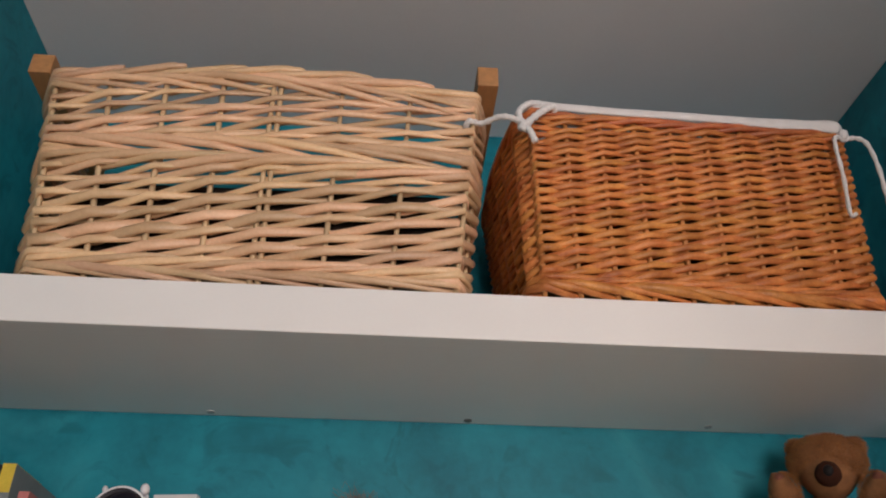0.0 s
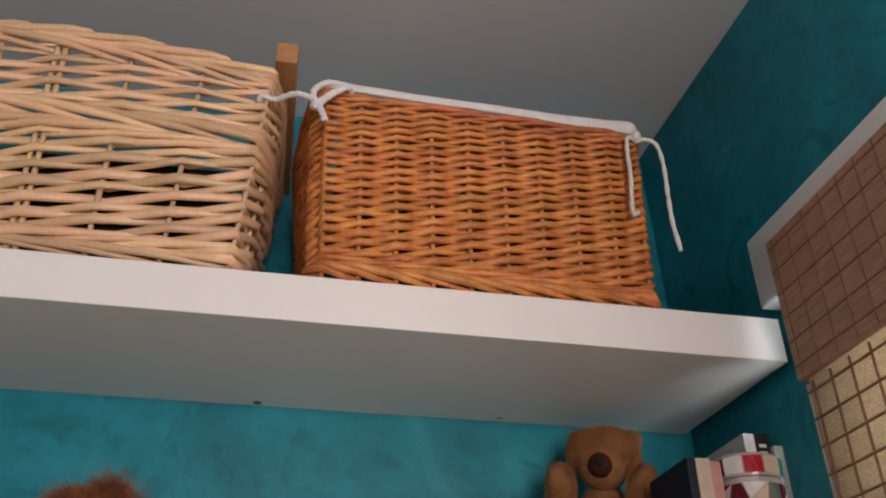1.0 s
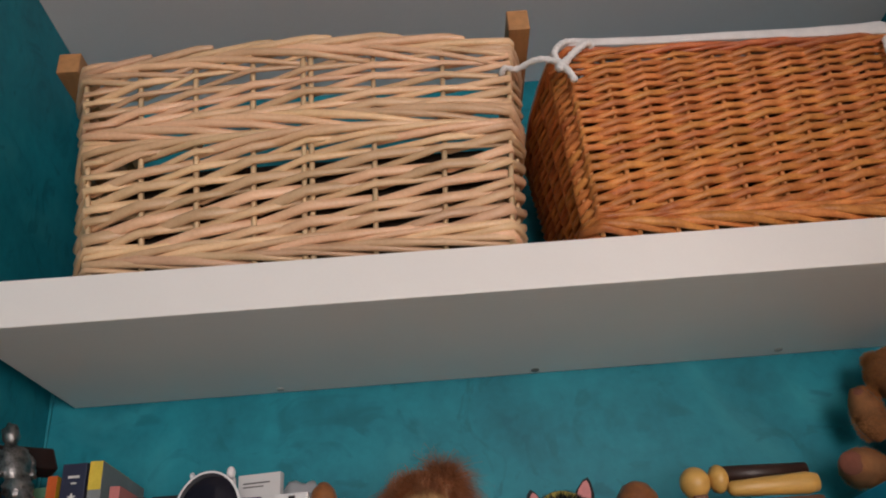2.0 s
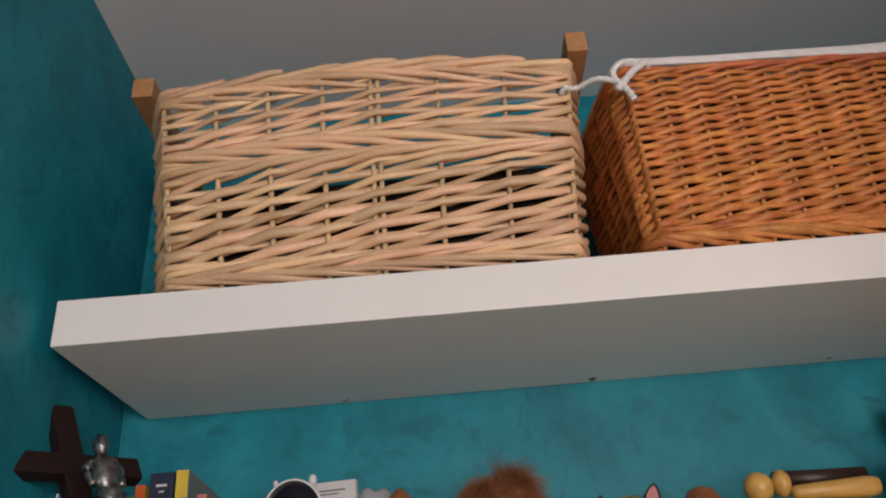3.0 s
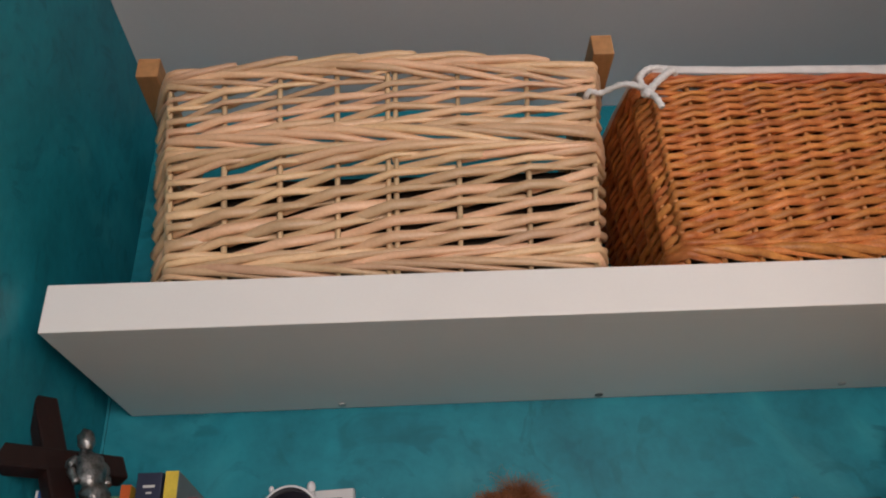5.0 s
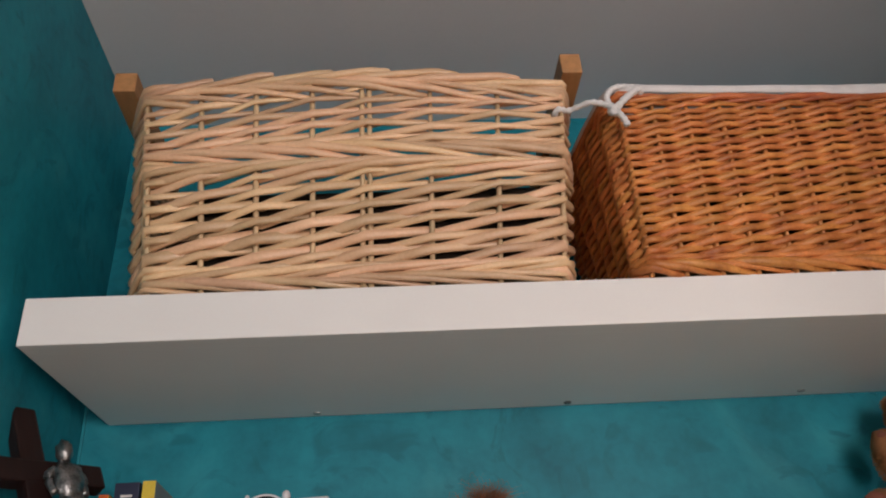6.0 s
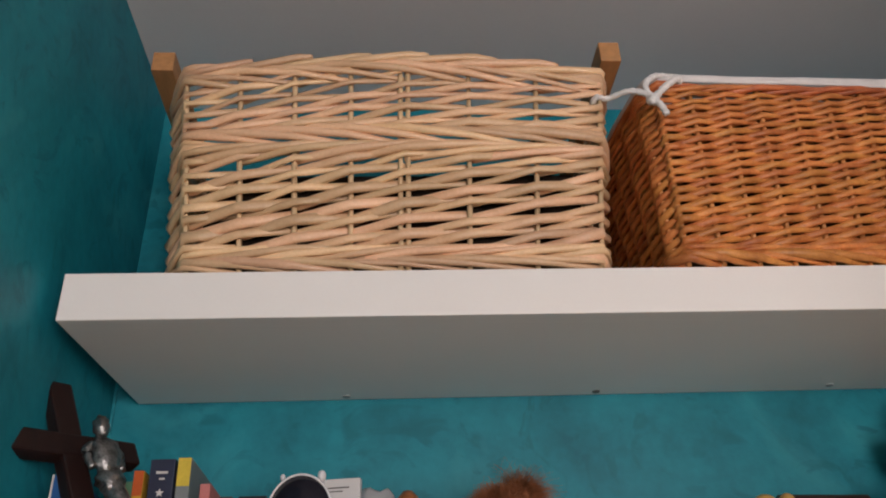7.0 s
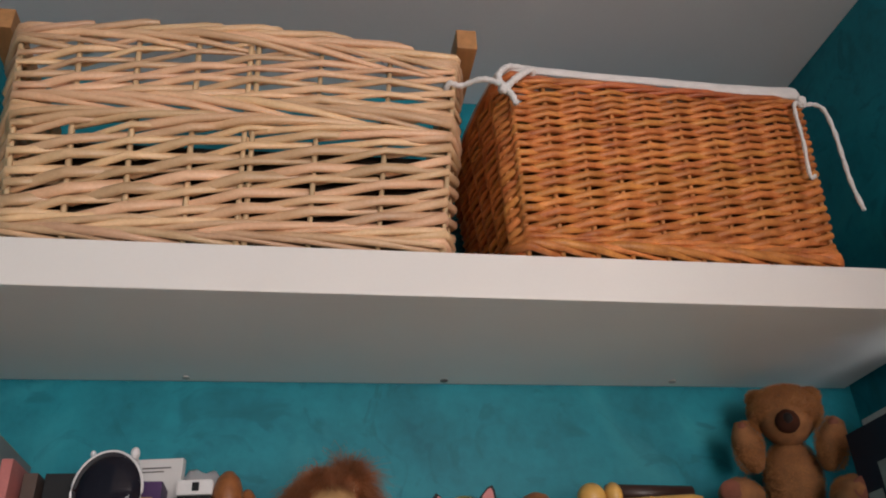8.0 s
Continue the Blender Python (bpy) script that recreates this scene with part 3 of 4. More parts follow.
def books_left():
    blue = plain("blue_cover", (0.02, 0.09, 0.26), 0.4)
    green = plain("green_cover", (0.10, 0.22, 0.13), 0.5)
    orange = plain("yellow_cover", (0.62, 0.36, 0.03), 0.45)
    red = plain("orange_band", (0.52, 0.10, 0.02), 0.45)
    navy = plain("navy_cover", (0.022, 0.026, 0.055), 0.45)
    grey = plain("grey_cover", (0.20, 0.22, 0.23), 0.5)
    yellow = plain("yellow_band", (0.68, 0.50, 0.06), 0.5)
    pink = plain("pink_cover", (0.50, 0.17, 0.16), 0.55)
    black = plain("black_cover", (0.012, 0.012, 0.014), 0.45)
    book("blue paperback standing at the end of the row", 0.015, 0.11, 0.167, blue, ((0.0, 0.12, 0.0, 1.0, BAR_L),), at=(0.008, 0.044))
    book("green paperback standing among other books", 0.014, 0.11, 0.170, green, at=(0.0535, 0.085))
    book("yellow paperback with an orange top band", 0.0095, 0.11, 0.178, orange, tuple((0.25, 0.75, 0.80 - i * 0.06, 0.83 - i * 0.06, BAR_D) for i in range(5)), patches=((0.87, 1.0, red),), at=(0.0690, 0.08))
    n = book("navy blue paperback with a white star on its spine", 0.023, 0.115, 0.187, navy, ((0.28, 0.74, 0.925, 0.937, BAR_L), (0.42, 0.64, 0.895, 0.903, BAR_L)), at=(0.0855, 0.072))
    skin = [c for c in n.children if c.name.startswith("cover")][0]
    part("star", star((0.0115, 0.155), 0.0042, -0.0008), BAR_L, skin, "white printed star")
    part("moon", lathe([(0.0001, -0.0006), (0.0032, -0.0006), (0.0032, 0.0006), (0.0001, 0.0006)], pose(0.0115, 0, 0.133, 90), 14), BAR_L, skin, "white printed roundel")
    book("grey paperback with a yellow top band", 0.0125, 0.115, 0.187, grey, patches=((0.86, 1.0, yellow),), at=(0.1112, 0.072))
    book("pale pink hardback book standing upright", 0.0095, 0.10, 0.160, pink, at=(0.136, 0.062))
    book("dark brown paperback behind the pink one", 0.012, 0.09, 0.152, plain("dark_brown_cover", (0.09, 0.06, 0.05), 0.6), at=(0.151, 0.08))
    book("black paperback standing beside sunglasses", 0.026, 0.10, 0.153, black, at=(0.168, 0.085))
    book("small blue hardback behind the sunglasses", 0.018, 0.09, 0.160, plain("deep_blue_cover", (0.02, 0.10, 0.20), 0.5), at=(0.1965, 0.10))
    book("purple hardback book with pale gilt print", 0.030, 0.09, 0.146, plain("purple_cover", (0.055, 0.022, 0.095), 0.45), ((0.2, 0.75, 0.86, 0.90, plain("gilt_print", (0.35, 0.22, 0.10), 0.5)),), at=(0.240, 0.088))
    book("thin white booklet with two printed lines", 0.044, 0.010, 0.178, plain("white_card", (0.62, 0.60, 0.60), 0.6, 0.03), ((0.12, 0.75, 0.945, 0.952, BAR_D), (0.12, 0.60, 0.925, 0.931, BAR_D)), at=(0.238, 0.13), rz=-8, name="booklet")


books_left()


def crucifix():
    dark = mat("dark_stained_wood", (0.019, 0.007, 0.006), 0.45, 0.25, 14, 160, 0.2, stretch=(8, 8, 1), dark=(0.009, 0.0035, 0.003), spec=0.35)
    silver = mat("aged_silver", (0.36, 0.345, 0.34), 0.3, 0.25, 130, 500, 0.8, metal=0.9, dark=(0.05, 0.048, 0.05))
    top = empty("crucifix", "dark wooden cross with a silver metal figure", "crucifix")
    part("upright", box(-0.0125, 0.0125, 0, 0.015, -0.004, 0.275, 0.0025), dark, top)
    part("crossbar", box(-0.175, 0.072, -0.0006, 0.0156, 0.189, 0.214, 0.0025), dark, top)
    bm = ball((0.009, -0.018, 0.216), (0.0078, 0.008, 0.0115), u=14, v=12, lump=0.25)
    ball((0.009, -0.015, 0.184), (0.0145, 0.009, 0.022), bm=bm, u=14, v=12, lump=0.4, seed=3)
    ball((0.009, -0.014, 0.158), (0.0125, 0.010, 0.016), bm=bm, u=14, v=12, lump=0.5, seed=5)
    for sx in (-1, 1):
        tube(spline([Vector((0.009 + sx * 0.010, -0.013, 0.197)), Vector((0.009 + sx * 0.018, -0.012, 0.190)), Vector((0.009 + sx * 0.015, -0.014, 0.172))], 4), [0.0052, 0.005, 0.0046, 0.0044, 0.0042, 0.004, 0.0038, 0.0036, 0.004], 8, bm=bm)
    tube(spline([Vector((0.009, -0.014, 0.155)), Vector((0.012, -0.018, 0.12)), Vector((0.008, -0.010, 0.07)), Vector((0.006, -0.008, 0.05))], 4), [0.0095] * 5 + [0.0065] * 4 + [0.005] * 4, 8, bm=bm)
    bmesh.ops.translate(bm, vec=(0.009, -0.002, -0.006), verts=bm.verts)
    part("metal_figure", bm, silver, top, "silver metal cast figure", smooth=True)
    place_thing(top, 0.0945, 0.015, LOW + 0.0135, rz=53, rx=-24, ry=-5.5)


crucifix()


def sunglasses():
    white = plain("white_plastic", (0.72, 0.70, 0.72), 0.3, 0.04)
    lens = mat("dark_lens", (0.012, 0.011, 0.018), 0.05, 0.1, 20, 300, 0.0, spec=0.22)
    top = empty("sunglasses", "white-rimmed dark sunglasses standing on edge before books", "sunglasses")

    def outline(k, n=40):
        out = []
        for i in range(n):
            a = 2 * math.pi * i / n
            x, z = math.cos(a), math.sin(a)
            w = 0.0298 * (1 + 0.13 * z) if z < 0 else 0.0298
            out.append((x * w * k, (z * 0.036 if z > 0 else z * 0.043) * k))
        return out

    for zc, part_x in ((0.128, 0.0), (0.0445, 0.0)):
        b = bmesh.new()
        front = [b.verts.new((x, -0.004, z + zc)) for x, z in outline(0.985)]
        mid = [b.verts.new((x, -0.0075, z + zc)) for x, z in outline(0.6)]
        back = [b.verts.new((x, 0.000, z + zc)) for x, z in outline(0.985)]
        c = b.verts.new((0, -0.009, zc))
        n = len(front)
        for i in range(n):
            j = (i + 1) % n
            b.faces.new((front[i], front[j], mid[j], mid[i]))
            b.faces.new((mid[i], mid[j], c))
            b.faces.new((front[i], front[j], back[j], back[i]))
        b.faces.new(back)
        part("lens", b, lens, top, "dark glossy lens", smooth=True)
        part("rim", tube([Vector((x, -0.003, z + zc)) for x, z in outline(1.0)], [0.0014] * 40, 8, True), white, top, "white plastic rim", smooth=True)
    for x, r in ((-0.018, 0.0024), (0.0185, 0.0040)):
        part("hinge", ball((x, 0.003, 0.1655 - 0.002), (r, r * 1.5, r * 1.4), u=12, v=8), white, top, "white hinge", smooth=True)
        part("temple_arm", tube([Vector((x, 0.003, 0.163)), Vector((x, 0.012, 0.158)), Vector((x, 0.0185, 0.130)), Vector((x, 0.0188, 0.04))], [0.0022] * 4, 6), white, top, smooth=True)
    place_thing(top, 0.2295, 0.058, LOW + 0.0002, rz=-4)


sunglasses()


def small_middle():
    # crumpled clear bag
    film = bpy.data.materials.new("cloudy_plastic_film")
    film.use_nodes = True
    b = film.node_tree.nodes["Principled BSDF"]
    b.inputs["Base Color"].default_value = (0.75, 0.72, 0.75, 1)
    b.inputs["Roughness"].default_value, b.inputs["Transmission Weight"].default_value, b.inputs["IOR"].default_value = 0.35, 0.55, 1.15
    bag = part("plastic_bag", lathe([(0.015, 0), (0.022, 0.03), (0.0235, 0.09), (0.0240, 0.135), (0.0235, 0.152), (0.0205, 0.164), (0.0135, 0.172), (0.006, 0.175), (0.0005, 0.1755)], pose(0, 0, 0), 28), film, smooth=True)
    for v in bag.data.vertices:
        v.co *= 1 + 0.07 * noise.noise(v.co * 60) if v.co.z > 0.02 else 1
    tagged(bag, "crumpled cloudy plastic bag behind a booklet", "bag")
    place_thing(bag, 0.297, 0.160, LOW)
    # toy camera
    silver = plain("silver_plastic", (0.66, 0.65, 0.66), 0.35, 0.05)
    black = plain("black_plastic", (0.012, 0.012, 0.013), 0.4)
    cam_toy = empty("toy_camera", "silver and black compact camera standing on a box", "camera")
    shell = part("body", box(0, 0.040, 0, 0.026, 0.04, 0.067, 0.002), black, cam_toy, "black textured body")
    plate = part("top_plate", box(-0.0006, 0.0406, -0.0006, 0.0266, 0.0672, 0.0815, 0.0022), silver, cam_toy, "silver top plate")
    part("viewfinder", box(0.0175, 0.0255, -0.002, 0.003, 0.0705, 0.0785, 0.0008), black, plate, "black viewfinder window")
    part("lens_ring", lathe([(0.001, 0), (0.011, 0), (0.011, 0.008), (0.008, 0.009), (0.001, 0.006)], pose(0.02, -0.0002, 0.053, 90), 22), black, shell, smooth=False)
    part("base_plate", box(-0.0004, 0.0404, -0.0004, 0.0264, 0.03, 0.0398, 0.0015), silver, cam_toy)
    place_thing(cam_toy, 0.2835, 0.085, LOW + 0.0650, rz=-6)
    cam_toy.scale = (0.80, 1, 1)
    tagged(part("cardboard_box", box(0, 0.055, 0, 0.07, 0, 0.0945, 0.0015), plain("brown_card", (0.20, 0.12, 0.07), 0.8)), "small brown cardboard box under a camera", "box").matrix_basis = pose(0.268, 0.082, LOW + 0.0002)
    # brown rounded carved pieces
    nut = mat("polished_brown_wood", (0.26, 0.095, 0.03), 0.35, 0.25, 25, 200, 0.15, dark=(0.10, 0.03, 0.012))
    for x, y, h, w, lab in ((0.329, 0.092, 0.156, 0.015, "polished orange-brown wooden egg-topped figure"), (0.3465, 0.105, 0.142, 0.011, "small dark brown wooden peg figure")):
        prof = [(w * 0.9, 0), (w, 0.01), (w * 0.8, h * 0.45), (w * 0.62, h * 0.62), (w * 0.95, h * 0.78), (w * 0.98, h * 0.86), (w * 0.7, h * 0.95), (w * 0.3, h * 0.992), (0.0005, h)]
        tagged(part("wooden_peg", lathe(prof, pose(0, 0, 0), 24), nut, smooth=True), lab, "wooden peg", "wooden pegs").matrix_basis = pose(x, y, LOW + 0.0002)
    o = part("wooden_nut", lathe([(0.012, 0), (0.02, 0.01), (0.0225, 0.06), (0.0225, 0.105), (0.019, 0.122), (0.012, 0.131), (0.004, 0.1345), (0.0005, 0.135)], pose(0, 0, 0), 24), nut, smooth=True)
    tagged(o, "brown rounded wooden lump standing between toys", "wooden nut").matrix_basis = pose(0.626, 0.10, LOW + 0.0002)


small_middle()


def fur(parent, c, radii, count, length, r, material, rng, droop=0.35, name="hair", clump=0.0, bare=True):
    """One mesh of many thin bent hairs that leave an egg-shaped head."""
    verts, faces = [], []
    tufts = [Vector((rng.gauss(0, 1), rng.gauss(0, 1), rng.gauss(0.4, 1))).normalized() for _ in range(70)]
    size = [rng.uniform(0.6, 1.2) for _ in tufts]
    for _ in range(count):
        z = rng.uniform(-0.35 if bare else -0.95, 1.0)
        a = rng.uniform(0, 2 * math.pi)
        q = math.sqrt(max(0, 1 - z * z))
        d = Vector((q * math.cos(a), q * math.sin(a), z))
        if bare and d.y < -0.55 and d.z < 0.55 and abs(d.x) < 0.55:
            continue
        p = Vector((c[0] + d.x * radii[0], c[1] + d.y * radii[1], c[2] + d.z * radii[2]))
        side = Vector((rng.uniform(-1, 1), rng.uniform(-1, 1), rng.uniform(-1, 1))).normalized()
        ln = length * rng.uniform(0.45, 1.0) * (1.0 + clump * noise.noise(d * 2.6))
        v = (d + side * 0.55).normalized()
        if clump:
            near = max(range(70), key=lambda q: tufts[q].dot(d))
            ln *= size[near]
            v = (tufts[near] * 0.9 + d * 0.35 + side * 0.28).normalized()
        base = len(verts)
        w = side.cross(v).normalized() * r
        for k in range(4):
            t = k / 3
            pt = p + v * ln * t + Vector((0, 0, -droop * ln * t * t)) + side * ln * 0.25 * math.sin(t * 3)
            verts += [pt - w * (1 - 0.7 * t), pt + w * (1 - 0.7 * t)]
        for k in range(3):
            faces.append((base + 2 * k, base + 2 * k + 1, base + 2 * k + 3, base + 2 * k + 2))
    me = bpy.data.meshes.new(name)
    me.from_pydata(verts, [], faces)
    me.materials.append(material)
    ob = new(name, me)
    ob.parent = parent
    return ob


def lion():
    rng = random.Random(12)
    tan = mat("tan_plush", (0.42, 0.24, 0.10), 0.9, 0.15, 60, 900, 0.5)
    mane = mat("red_brown_mane", (0.31, 0.105, 0.038), 0.7, 0.3, 40, 400, 0.1)
    cream = mat("cream_plush", (0.62, 0.48, 0.33), 0.9, 0.1, 60, 900, 0.5)
    top = empty("plush_lion", "tan plush lion with a shaggy red-brown mane", "plush toy", "plush toys")
    part("body", ball((0, 0.01, 0.045), (0.034, 0.03, 0.045), lump=0.12), tan, top, smooth=True)
    part("head", ball((0, -0.004, 0.112), (0.031, 0.028, 0.034), lump=0.1), tan, top, smooth=True)
    part("muzzle", ball((0.012, -0.028, 0.110), (0.012, 0.012, 0.010), lump=0.1), cream, top, smooth=True)
    part("ear", ball((0.018, -0.010, 0.138), (0.008, 0.005, 0.008)), cream, top, smooth=True)
    m = fur(top, (0, 0.004, 0.118), (0.036, 0.030, 0.032), 15000, 0.036, 0.00022, mane, rng, 1.0, name="mane", clump=0.8)
    tagged(m, "shaggy red-brown mane")
    fur(top, (0.020, 0.006, 0.142), (0.014, 0.014, 0.018), 4200, 0.036, 0.00022, mane, rng, 0.6, name="forelock", clump=1.0)
    place_thing(top, 0.424, 0.10, LOW + 0.0005, rz=8)


lion()


def cat():
    rng = random.Random(21)
    blk = mat("black_fur", (0.006, 0.006, 0.007), 0.8, 0.3, 60, 900, 0.3)
    pk = mat("pink_felt", (0.60, 0.24, 0.24), 0.9, 0.1, 60, 900, 0.3)
    yl = mat("yellow_green_band", (0.42, 0.34, 0.06), 0.7, 0.2, 60, 900, 0.3)
    top = empty("plush_cat", "black furry plush cat with pink ears and yellow band", "plush toy", "plush toys")
    part("body", ball((0, 0.008, 0.045), (0.030, 0.026, 0.045)), blk, top, smooth=True)
    part("head", ball((0.004, -0.002, 0.105), (0.030, 0.025, 0.022), lump=0.1), blk, top, smooth=True)
    fur(top, (0.004, -0.004, 0.107), (0.028, 0.024, 0.021), 2600, 0.011, 0.0004, blk, rng, 0.1, "fur")
    for sx, tip in ((-1, 0.139), (1, 0.147)):
        for nm, s, m, y in (("ear", 1.0, blk, 0.0), ("inner_ear", 0.66, pk, -0.0036)):
            b = bmesh.new()
            prof = [(-0.0115, 0), (-0.010, 0.011), (-0.004, 0.022), (0.001, 0.0255), (0.005, 0.021), (0.0095, 0.010), (0.0105, 0)]
            lo = [b.verts.new((x * s, y - 0.0025, z * s)) for x, z in prof]
            hi = [b.verts.new((x * s, y + 0.0025, z * s)) for x, z in prof]
            b.faces.new(lo), b.faces.new(hi)
            for i in range(len(prof)):
                j = (i + 1) % len(prof)
                b.faces.new((lo[i], lo[j], hi[j], hi[i]))
            mm = pose(0.003 + sx * 0.0255, -0.006, tip - 0.0255 * s - (0 if s == 1 else 0.004), 0, sx * 14, 0)
            bmesh.ops.transform(b, matrix=mm, verts=b.verts)
            ear = part(nm, b, m, top if s == 1 else ear, "pink felt inner ear" if s < 1 else "")
    part("headband", tube(spline([Vector((-0.022, -0.008, 0.116)), Vector((-0.012, -0.010, 0.127)), Vector((0.003, -0.010, 0.1315)), Vector((0.02, -0.008, 0.128))], 6), [0.0032] * 19, 8), yl, top, "yellow green band", smooth=True)
    place_thing(top, 0.549, 0.095, LOW + 0.0005)
    top.scale = (0.88, 0.88, 0.955)


cat()


def wooden_toy():
    ply = mat("honey_wood", (0.58, 0.33, 0.085), 0.4, 0.12, 22, 200, 0.12, stretch=(1, 1, 5))
    dk = mat("dark_brown_wood", (0.035, 0.014, 0.010), 0.45, 0.2, 22, 200, 0.12)
    md = mat("mid_brown_wood", (0.13, 0.055, 0.028), 0.5, 0.2, 22, 200, 0.12)
    top = empty("wooden_toy", "turned honey-coloured wooden toy with a dark dowel", "wooden toy")
    part("body", box(0.702, 0.800, 0.085, 0.125, LOW + 0.0004, LOW + 0.108, 0.006), md, top, "brown wooden body")
    part("ball", ball((0.6835, 0.098, 1.8285), (0.0145, 0.0145, 0.0150), u=24, v=16), ply, top, smooth=True)
    part("disc", ball((0.7065, 0.098, 1.8305), (0.0095, 0.0120, 0.0135), u=24, v=14), ply, top, smooth=True)
    part("barrel", lathe([(0.004, 0), (0.0070, 0.004), (0.0085, 0.03), (0.0105, 0.075), (0.0085, 0.085), (0.002, 0.087)], pose(0.712, 0.092, 1.8195, 0, 90, 0), 22), ply, top, smooth=True)
    part("dowel", lathe([(0.001, 0), (0.0085, 0.001), (0.0085, 0.095), (0.001, 0.096)], pose(0.7055, 0.115, 1.838, 0, 91, 2), 18), dk, top, "dark brown dowel", smooth=True)
    part("foot", box(0.6775, 0.692, 0.090, 0.106, LOW + 0.0004, 1.8165, 0.003), md, top)
    return top


wooden_toy()


def bear():
    rng = random.Random(31)
    pile = mat("brown_plush_pile", (0.42, 0.18, 0.066), 0.9, 0.2, 70, 1100, 0.0, spec=0.2)
    pl = mat("brown_plush", (0.27, 0.115, 0.043), 0.95, 0.2, 70, 1100, 0.8)
    dk = mat("dark_muzzle_plush", (0.055, 0.019, 0.011), 0.95, 0.2, 70, 900, 0.5, spec=0.15)
    bk = plain("black_nose", (0.01, 0.008, 0.008), 0.75)
    pad = mat("red_felt_pad", (0.20, 0.065, 0.040), 0.9, 0.2, 60, 900, 0.4)
    top = empty("teddy_bear", "brown plush teddy bear sitting on a bright box", "teddy bear", "plush toys")
    part("torso", ball((0, 0.012, 0.040), (0.028, 0.026, 0.043), lump=0.08), pl, top, smooth=True)
    bm = ball((0, 0.0, 0.110), (0.037, 0.028, 0.026), lump=0.06)
    ball((0, -0.004, 0.098), (0.027, 0.026, 0.026), bm=bm)
    part("head", bm, pl, top, smooth=True)
    snout = part("snout", ball((0.001, -0.024, 0.092), (0.0125, 0.012, 0.0125), lump=0.06), dk, top, "dark brown snout", smooth=True)
    part("nose", ball((0.002, -0.0345, 0.0925), (0.0048, 0.0035, 0.0055)), bk, snout, "black nose", smooth=True)
    for sx in (-1, 1):
        part("ear", ball((sx * 0.0270, 0.002, 0.1245), (0.0100, 0.009, 0.0092), lump=0.1), pl, top, smooth=True)
        arm = part("arm", ball((sx * 0.040, -0.014, 0.070), (0.0145, 0.015, 0.027), lump=0.1, m=Euler((0.35, sx * 0.30, 0)).to_matrix()), pl, top, smooth=True)
        part("paw_pad", ball((sx * 0.0440, -0.0255, 0.087), (0.0055, 0.005, 0.006)), pad, arm, "small red felt pad", smooth=True)
        leg = part("leg", ball((sx * 0.052, -0.024, 0.018), (0.021, 0.030, 0.018), lump=0.1, m=Euler((0, 0, sx * 0.35)).to_matrix()), pl, top, smooth=True)
        part("foot_pad", ball((sx * 0.060, -0.050, 0.019), (0.011, 0.003, 0.011)), pad, leg, "red felt foot pad", smooth=True)
    place_thing(top, 0.946, 0.165, 1.8185, rz=-30, ry=6)
    top.scale = (1.11, 1.11, 1.13)
    fur(top, (0, 0.0, 0.110), (0.036, 0.028, 0.026), 12000, 0.0042, 0.0002, pile, rng, 0.1, "fur", bare=False)
    fur(top, (0, 0.012, 0.040), (0.028, 0.026, 0.043), 6000, 0.0042, 0.0002, pile, rng, 0.1, "fur", bare=False)
    for sx in (-1, 1):
        fur(top, (sx * 0.040, -0.014, 0.070), (0.0142, 0.0147, 0.0255), 3500, 0.0042, 0.0002, pile, rng, 0.1, "fur", bare=False)
        fur(top, (sx * 0.0270, 0.002, 0.1245), (0.0096, 0.0085, 0.0088), 1800, 0.0040, 0.0002, pile, rng, 0.1, "fur", bare=False)
        fur(top, (sx * 0.052, -0.022, 0.018), (0.0205, 0.022, 0.0175), 3000, 0.0042, 0.0002, pile, rng, 0.1, "fur", bare=False)


bear()
cyan = plain("cyan_card", (0.02, 0.40, 0.60), 0.4)
o = empty("gift_box", "bright cyan cardboard box with a yellow stripe", "box")
part("carton", box(0.868, 0.975, 0.095, 0.228, LOW + 0.0003, 1.8180, 0.0015), cyan, o)
part("stripe", box(0.888, 0.896, 0.0935, 0.22, LOW + 0.002, 1.8184), plain("yellow_tape", (0.65, 0.50, 0.05), 0.5), o, "yellow stripe")


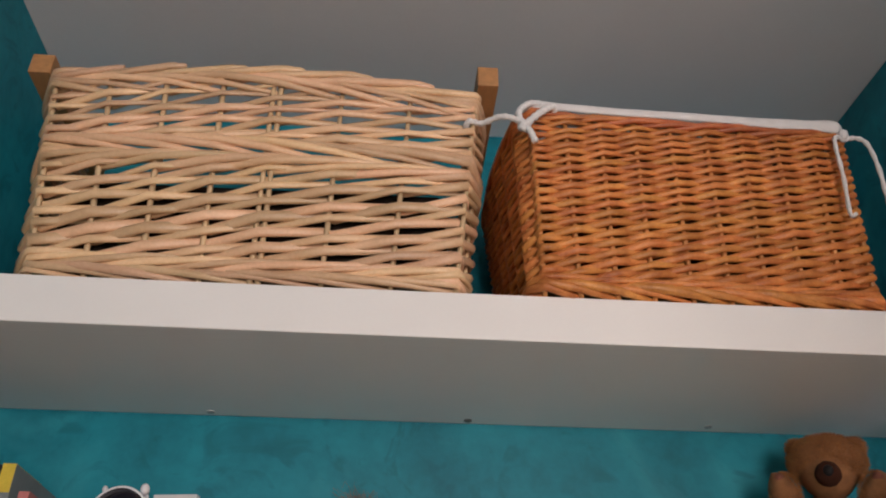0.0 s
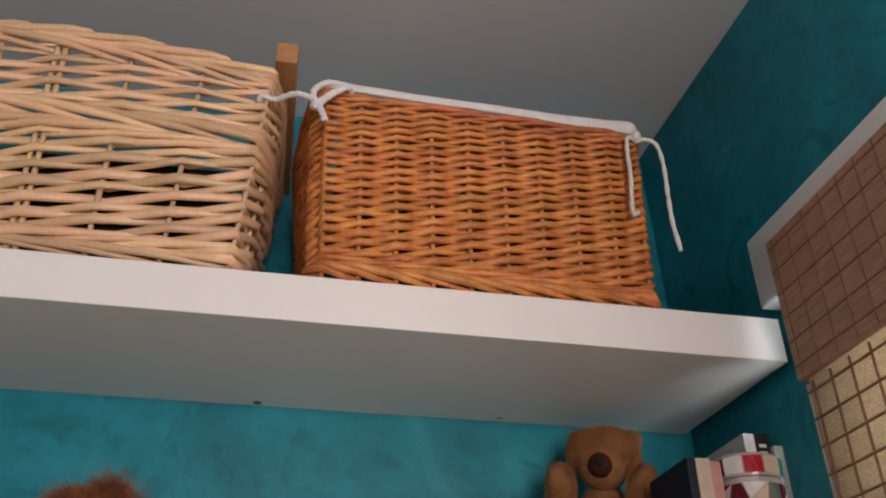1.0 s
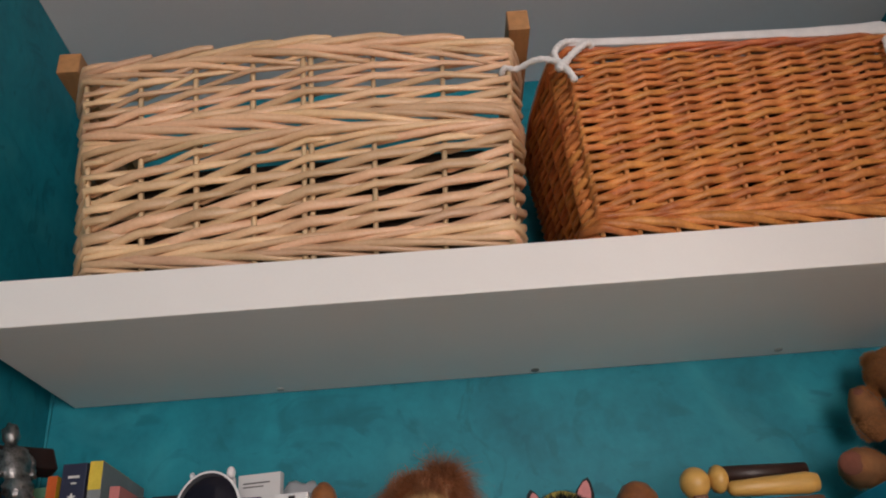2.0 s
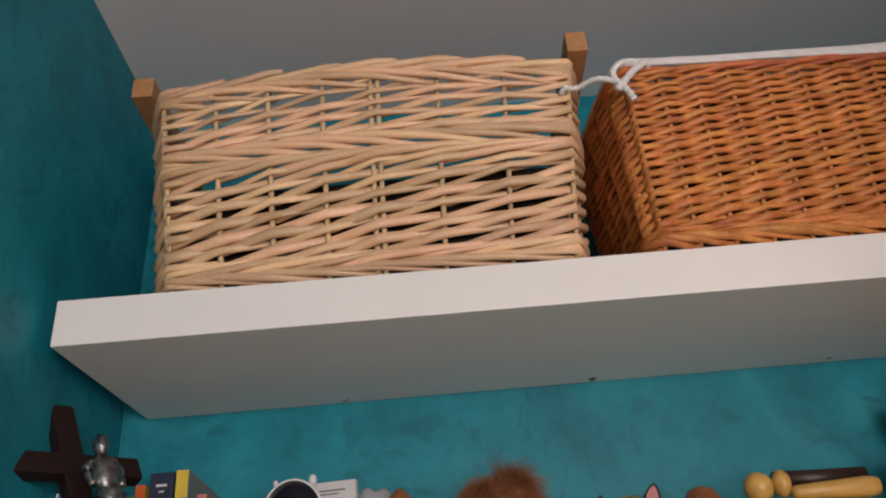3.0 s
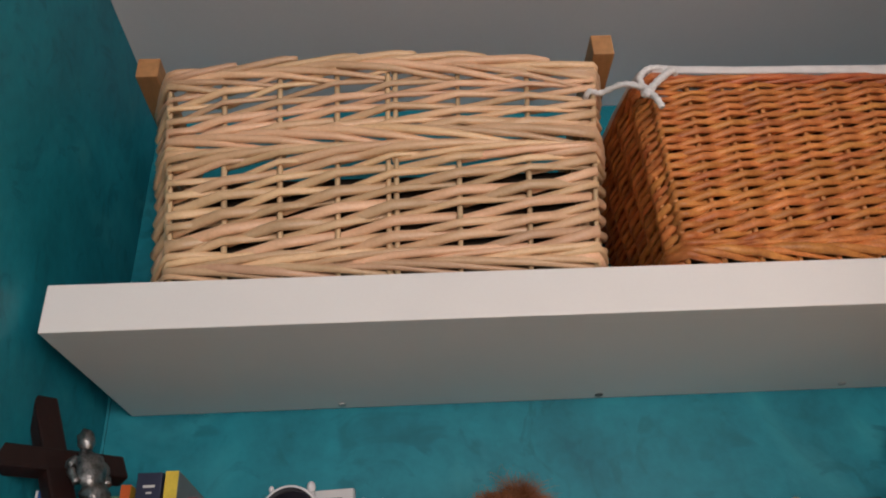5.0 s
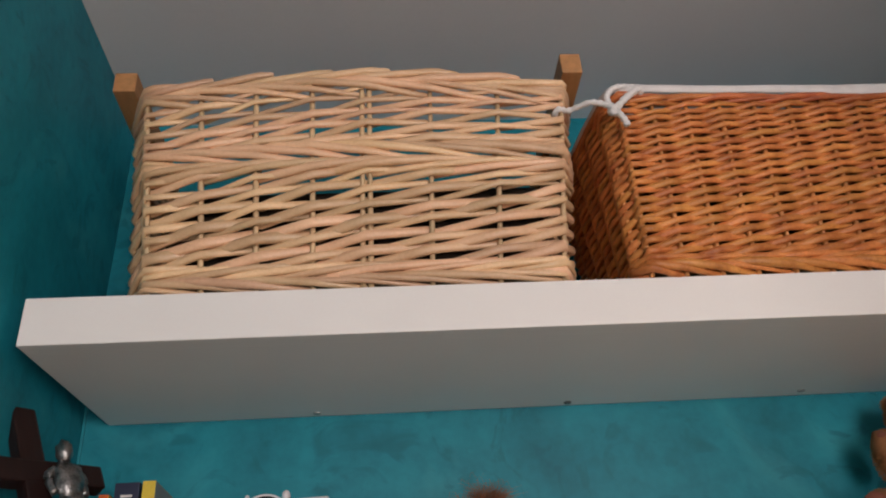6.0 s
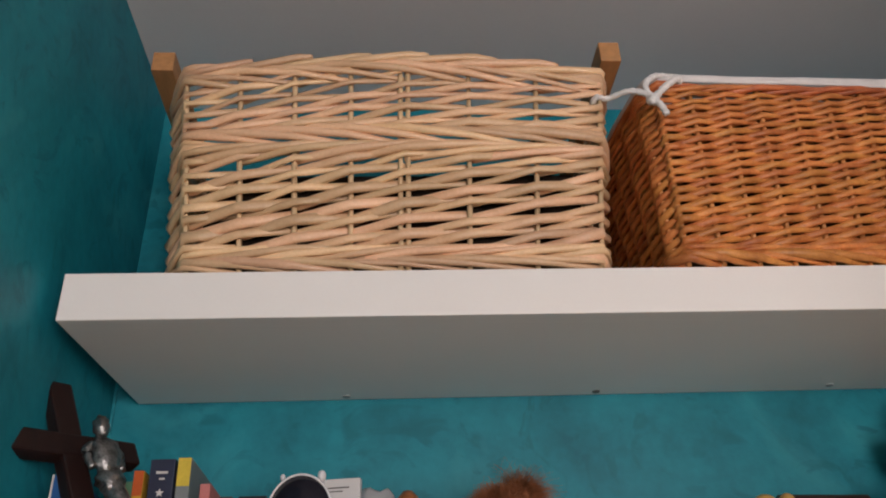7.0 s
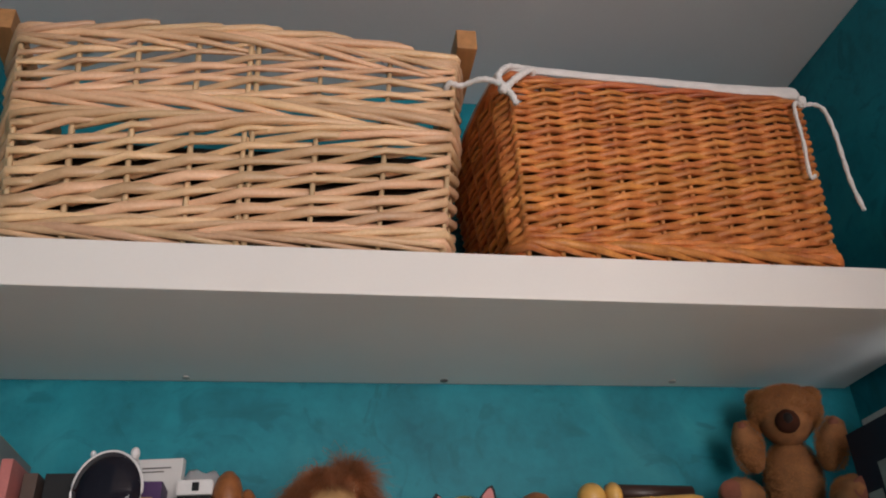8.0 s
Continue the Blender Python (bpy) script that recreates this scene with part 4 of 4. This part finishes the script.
def right_cluster():
    dknavy = plain("black_blue_cover", (0.006, 0.009, 0.022), 0.5)
    cream = plain("cream_cover", (0.52, 0.42, 0.35), 0.6)
    rose = plain("rose_cover", (0.50, 0.26, 0.22), 0.6)
    white = plain("white_carton", (0.60, 0.58, 0.57), 0.55)
    gr = plain("grey_print", (0.26, 0.28, 0.26), 0.6)
    b = book("black-blue hardback album with faded pictures on its cover", 0.0085, 0.088, 0.190, dknavy, at=(0.9765, 0.0))
    for y0, y1, z0, z1, m in ((0.012, 0.050, 0.10, 0.150, gr), (0.020, 0.034, 0.115, 0.140, rose), (0.055, 0.078, 0.085, 0.125, gr), (0.038, 0.048, 0.105, 0.125, plain("green_print", (0.08, 0.16, 0.12), 0.5))):
        part("print", box(-0.0009 if m is gr else -0.0014, 0.001, y0, y1, z0, z1), m, b)
    book("cream hardback book standing beside a tin", 0.0145, 0.10, 0.1905, cream, at=(0.9855, 0.0), ry=0.0)
    book("rose paperback book standing beside a tin", 0.0125, 0.10, 0.1895, rose, at=(1.0005, 0.004), ry=0.0)
    # patterned tin
    shiny = mat("tin_cream_enamel", (0.42, 0.36, 0.34), 0.15, 0.1, 30, 300, 0.03)
    tin = empty("tea_tin", "glossy round tin with red, white and green patches", "tin")
    can = part("can", lathe([(0.0310, 0), (0.0325, 0.002), (0.0325, 0.172), (0.031, 0.174), (0.001, 0.174)], pose(0, 0, 0), 36), shiny, tin, smooth=False)
    lid = part("lid", lathe([(0.0334, 0.1742), (0.0337, 0.176), (0.0337, 0.193), (0.0315, 0.1965), (0.001, 0.197)], pose(0, 0, 0), 36), shiny, tin, "glossy patterned lid")
    cols = [plain("tin_red", (0.40, 0.012, 0.025), 0.15), plain("tin_green", (0.015, 0.17, 0.12), 0.15), plain("tin_maroon", (0.11, 0.012, 0.02), 0.15), plain("tin_cream", (0.58, 0.45, 0.36), 0.15), plain("tin_white", (0.66, 0.62, 0.60), 0.12), mat("tin_foil", (0.70, 0.66, 0.62), 0.16, 0.1, 60, 400, 0.1, metal=0.85)]
    rng = random.Random(5)

    def arc(t0, t1, z0, z1):
        return [(t0 + (t1 - t0) * i / 4, z0) for i in range(5)] + [(t1 - (t1 - t0) * i / 4, z1) for i in range(5)]

    def curved(rr, corners):
        """A thin patch on the tin's side between (turn, height) corners."""
        bmn = bmesh.new()
        lo = [bmn.verts.new((rr * math.cos(t), rr * math.sin(t), z)) for t, z in corners]
        hi = [bmn.verts.new(((rr - 0.0022) * math.cos(t), (rr - 0.0022) * math.sin(t), z)) for t, z in corners]
        bmn.faces.new(lo), bmn.faces.new(hi)
        for q in range(len(corners)):
            w = (q + 1) % len(corners)
            bmn.faces.new((lo[q], lo[w], hi[w], hi[q]))
        return bmn

    step = 2 * math.pi / 11
    for k in range(11):
        part("patch", curved(0.0346, arc(k * step + 0.02, (k + 1) * step - 0.02, 0.1765, 0.1930)), cols[(2, 3, 0, 4, 3, 2, 4, 0, 3, 1, 4)[k]], lid)
    # uneven patchwork below the lid: corners shared by neighbours, some patches cut in two
    rows = [0.168, 0.147, 0.122, 0.100, 0.076, 0.050]
    corner = {(k, j): ((k + rng.uniform(-0.28, 0.28)) * step, z + rng.uniform(-0.005, 0.005) * (j > 0)) for k in range(11) for j, z in enumerate(rows)}
    for k in range(11):
        for j in range(len(rows) - 1):
            a, c, d, e = (corner[((k + p) % 11, j + q)] for p, q in ((0, 1), (1, 1), (1, 0), (0, 0)))
            turn = 2 * math.pi if k == 10 else 0.0
            c, d = (c[0] + turn, c[1]), (d[0] + turn, d[1])
            for tri in ((a, c, d, e),) if rng.random() < 0.45 else ((a, c, d), (a, d, e)):
                mid = (sum(p[0] for p in tri) / len(tri), sum(p[1] for p in tri) / len(tri))
                small = [(p[0] + (mid[0] - p[0]) * 0.07, p[1] + (mid[1] - p[1]) * 0.07) for p in tri]
                ring = [(p[0] + (q[0] - p[0]) * t, p[1] + (q[1] - p[1]) * t) for p, q in zip(small, small[1:] + small[:1]) for t in (0, 0.34, 0.67)]
                part("patch", curved(0.0336, ring), cols[rng.choice((0, 1, 2, 3, 4, 4, 4, 5, 5))], can)
    place_thing(tin, 1.049, 0.022, LOW + 0.0003, rz=8)
    # white cartons against the wall
    o = empty("carton", "white cardboard carton with a black label band", "box")
    part("carton_body", box(1.078, 1.1060, 0.062, 0.19, LOW + 0.0003, 1.942, 0.001), white, o)
    band = part("label_band", box(1.0900, 1.1063, 0.0612, 0.15, 1.905, 1.9425), plain("black_label", (0.015, 0.014, 0.014), 0.5), o, "black label")
    for i in range(3):
        part("print", box(1.094, 1.102, 0.0606, 0.0616, 1.911 + i * 0.008, 1.9145 + i * 0.008), BAR_L, band)
    o = empty("carton", "narrow white cardboard carton against the wall", "box")
    part("carton_body", box(1.1072, 1.1195, 0.055, 0.17, LOW + 0.0003, 1.928, 0.001), white, o)
    for i in range(3):
        part("print", box(1.110, 1.116, 0.0542, 0.0552, 1.84 + i * 0.012, 1.845 + i * 0.012), plain("red_print", (0.4, 0.05, 0.05), 0.5) if i == 1 else BAR_D, o)


right_cluster()
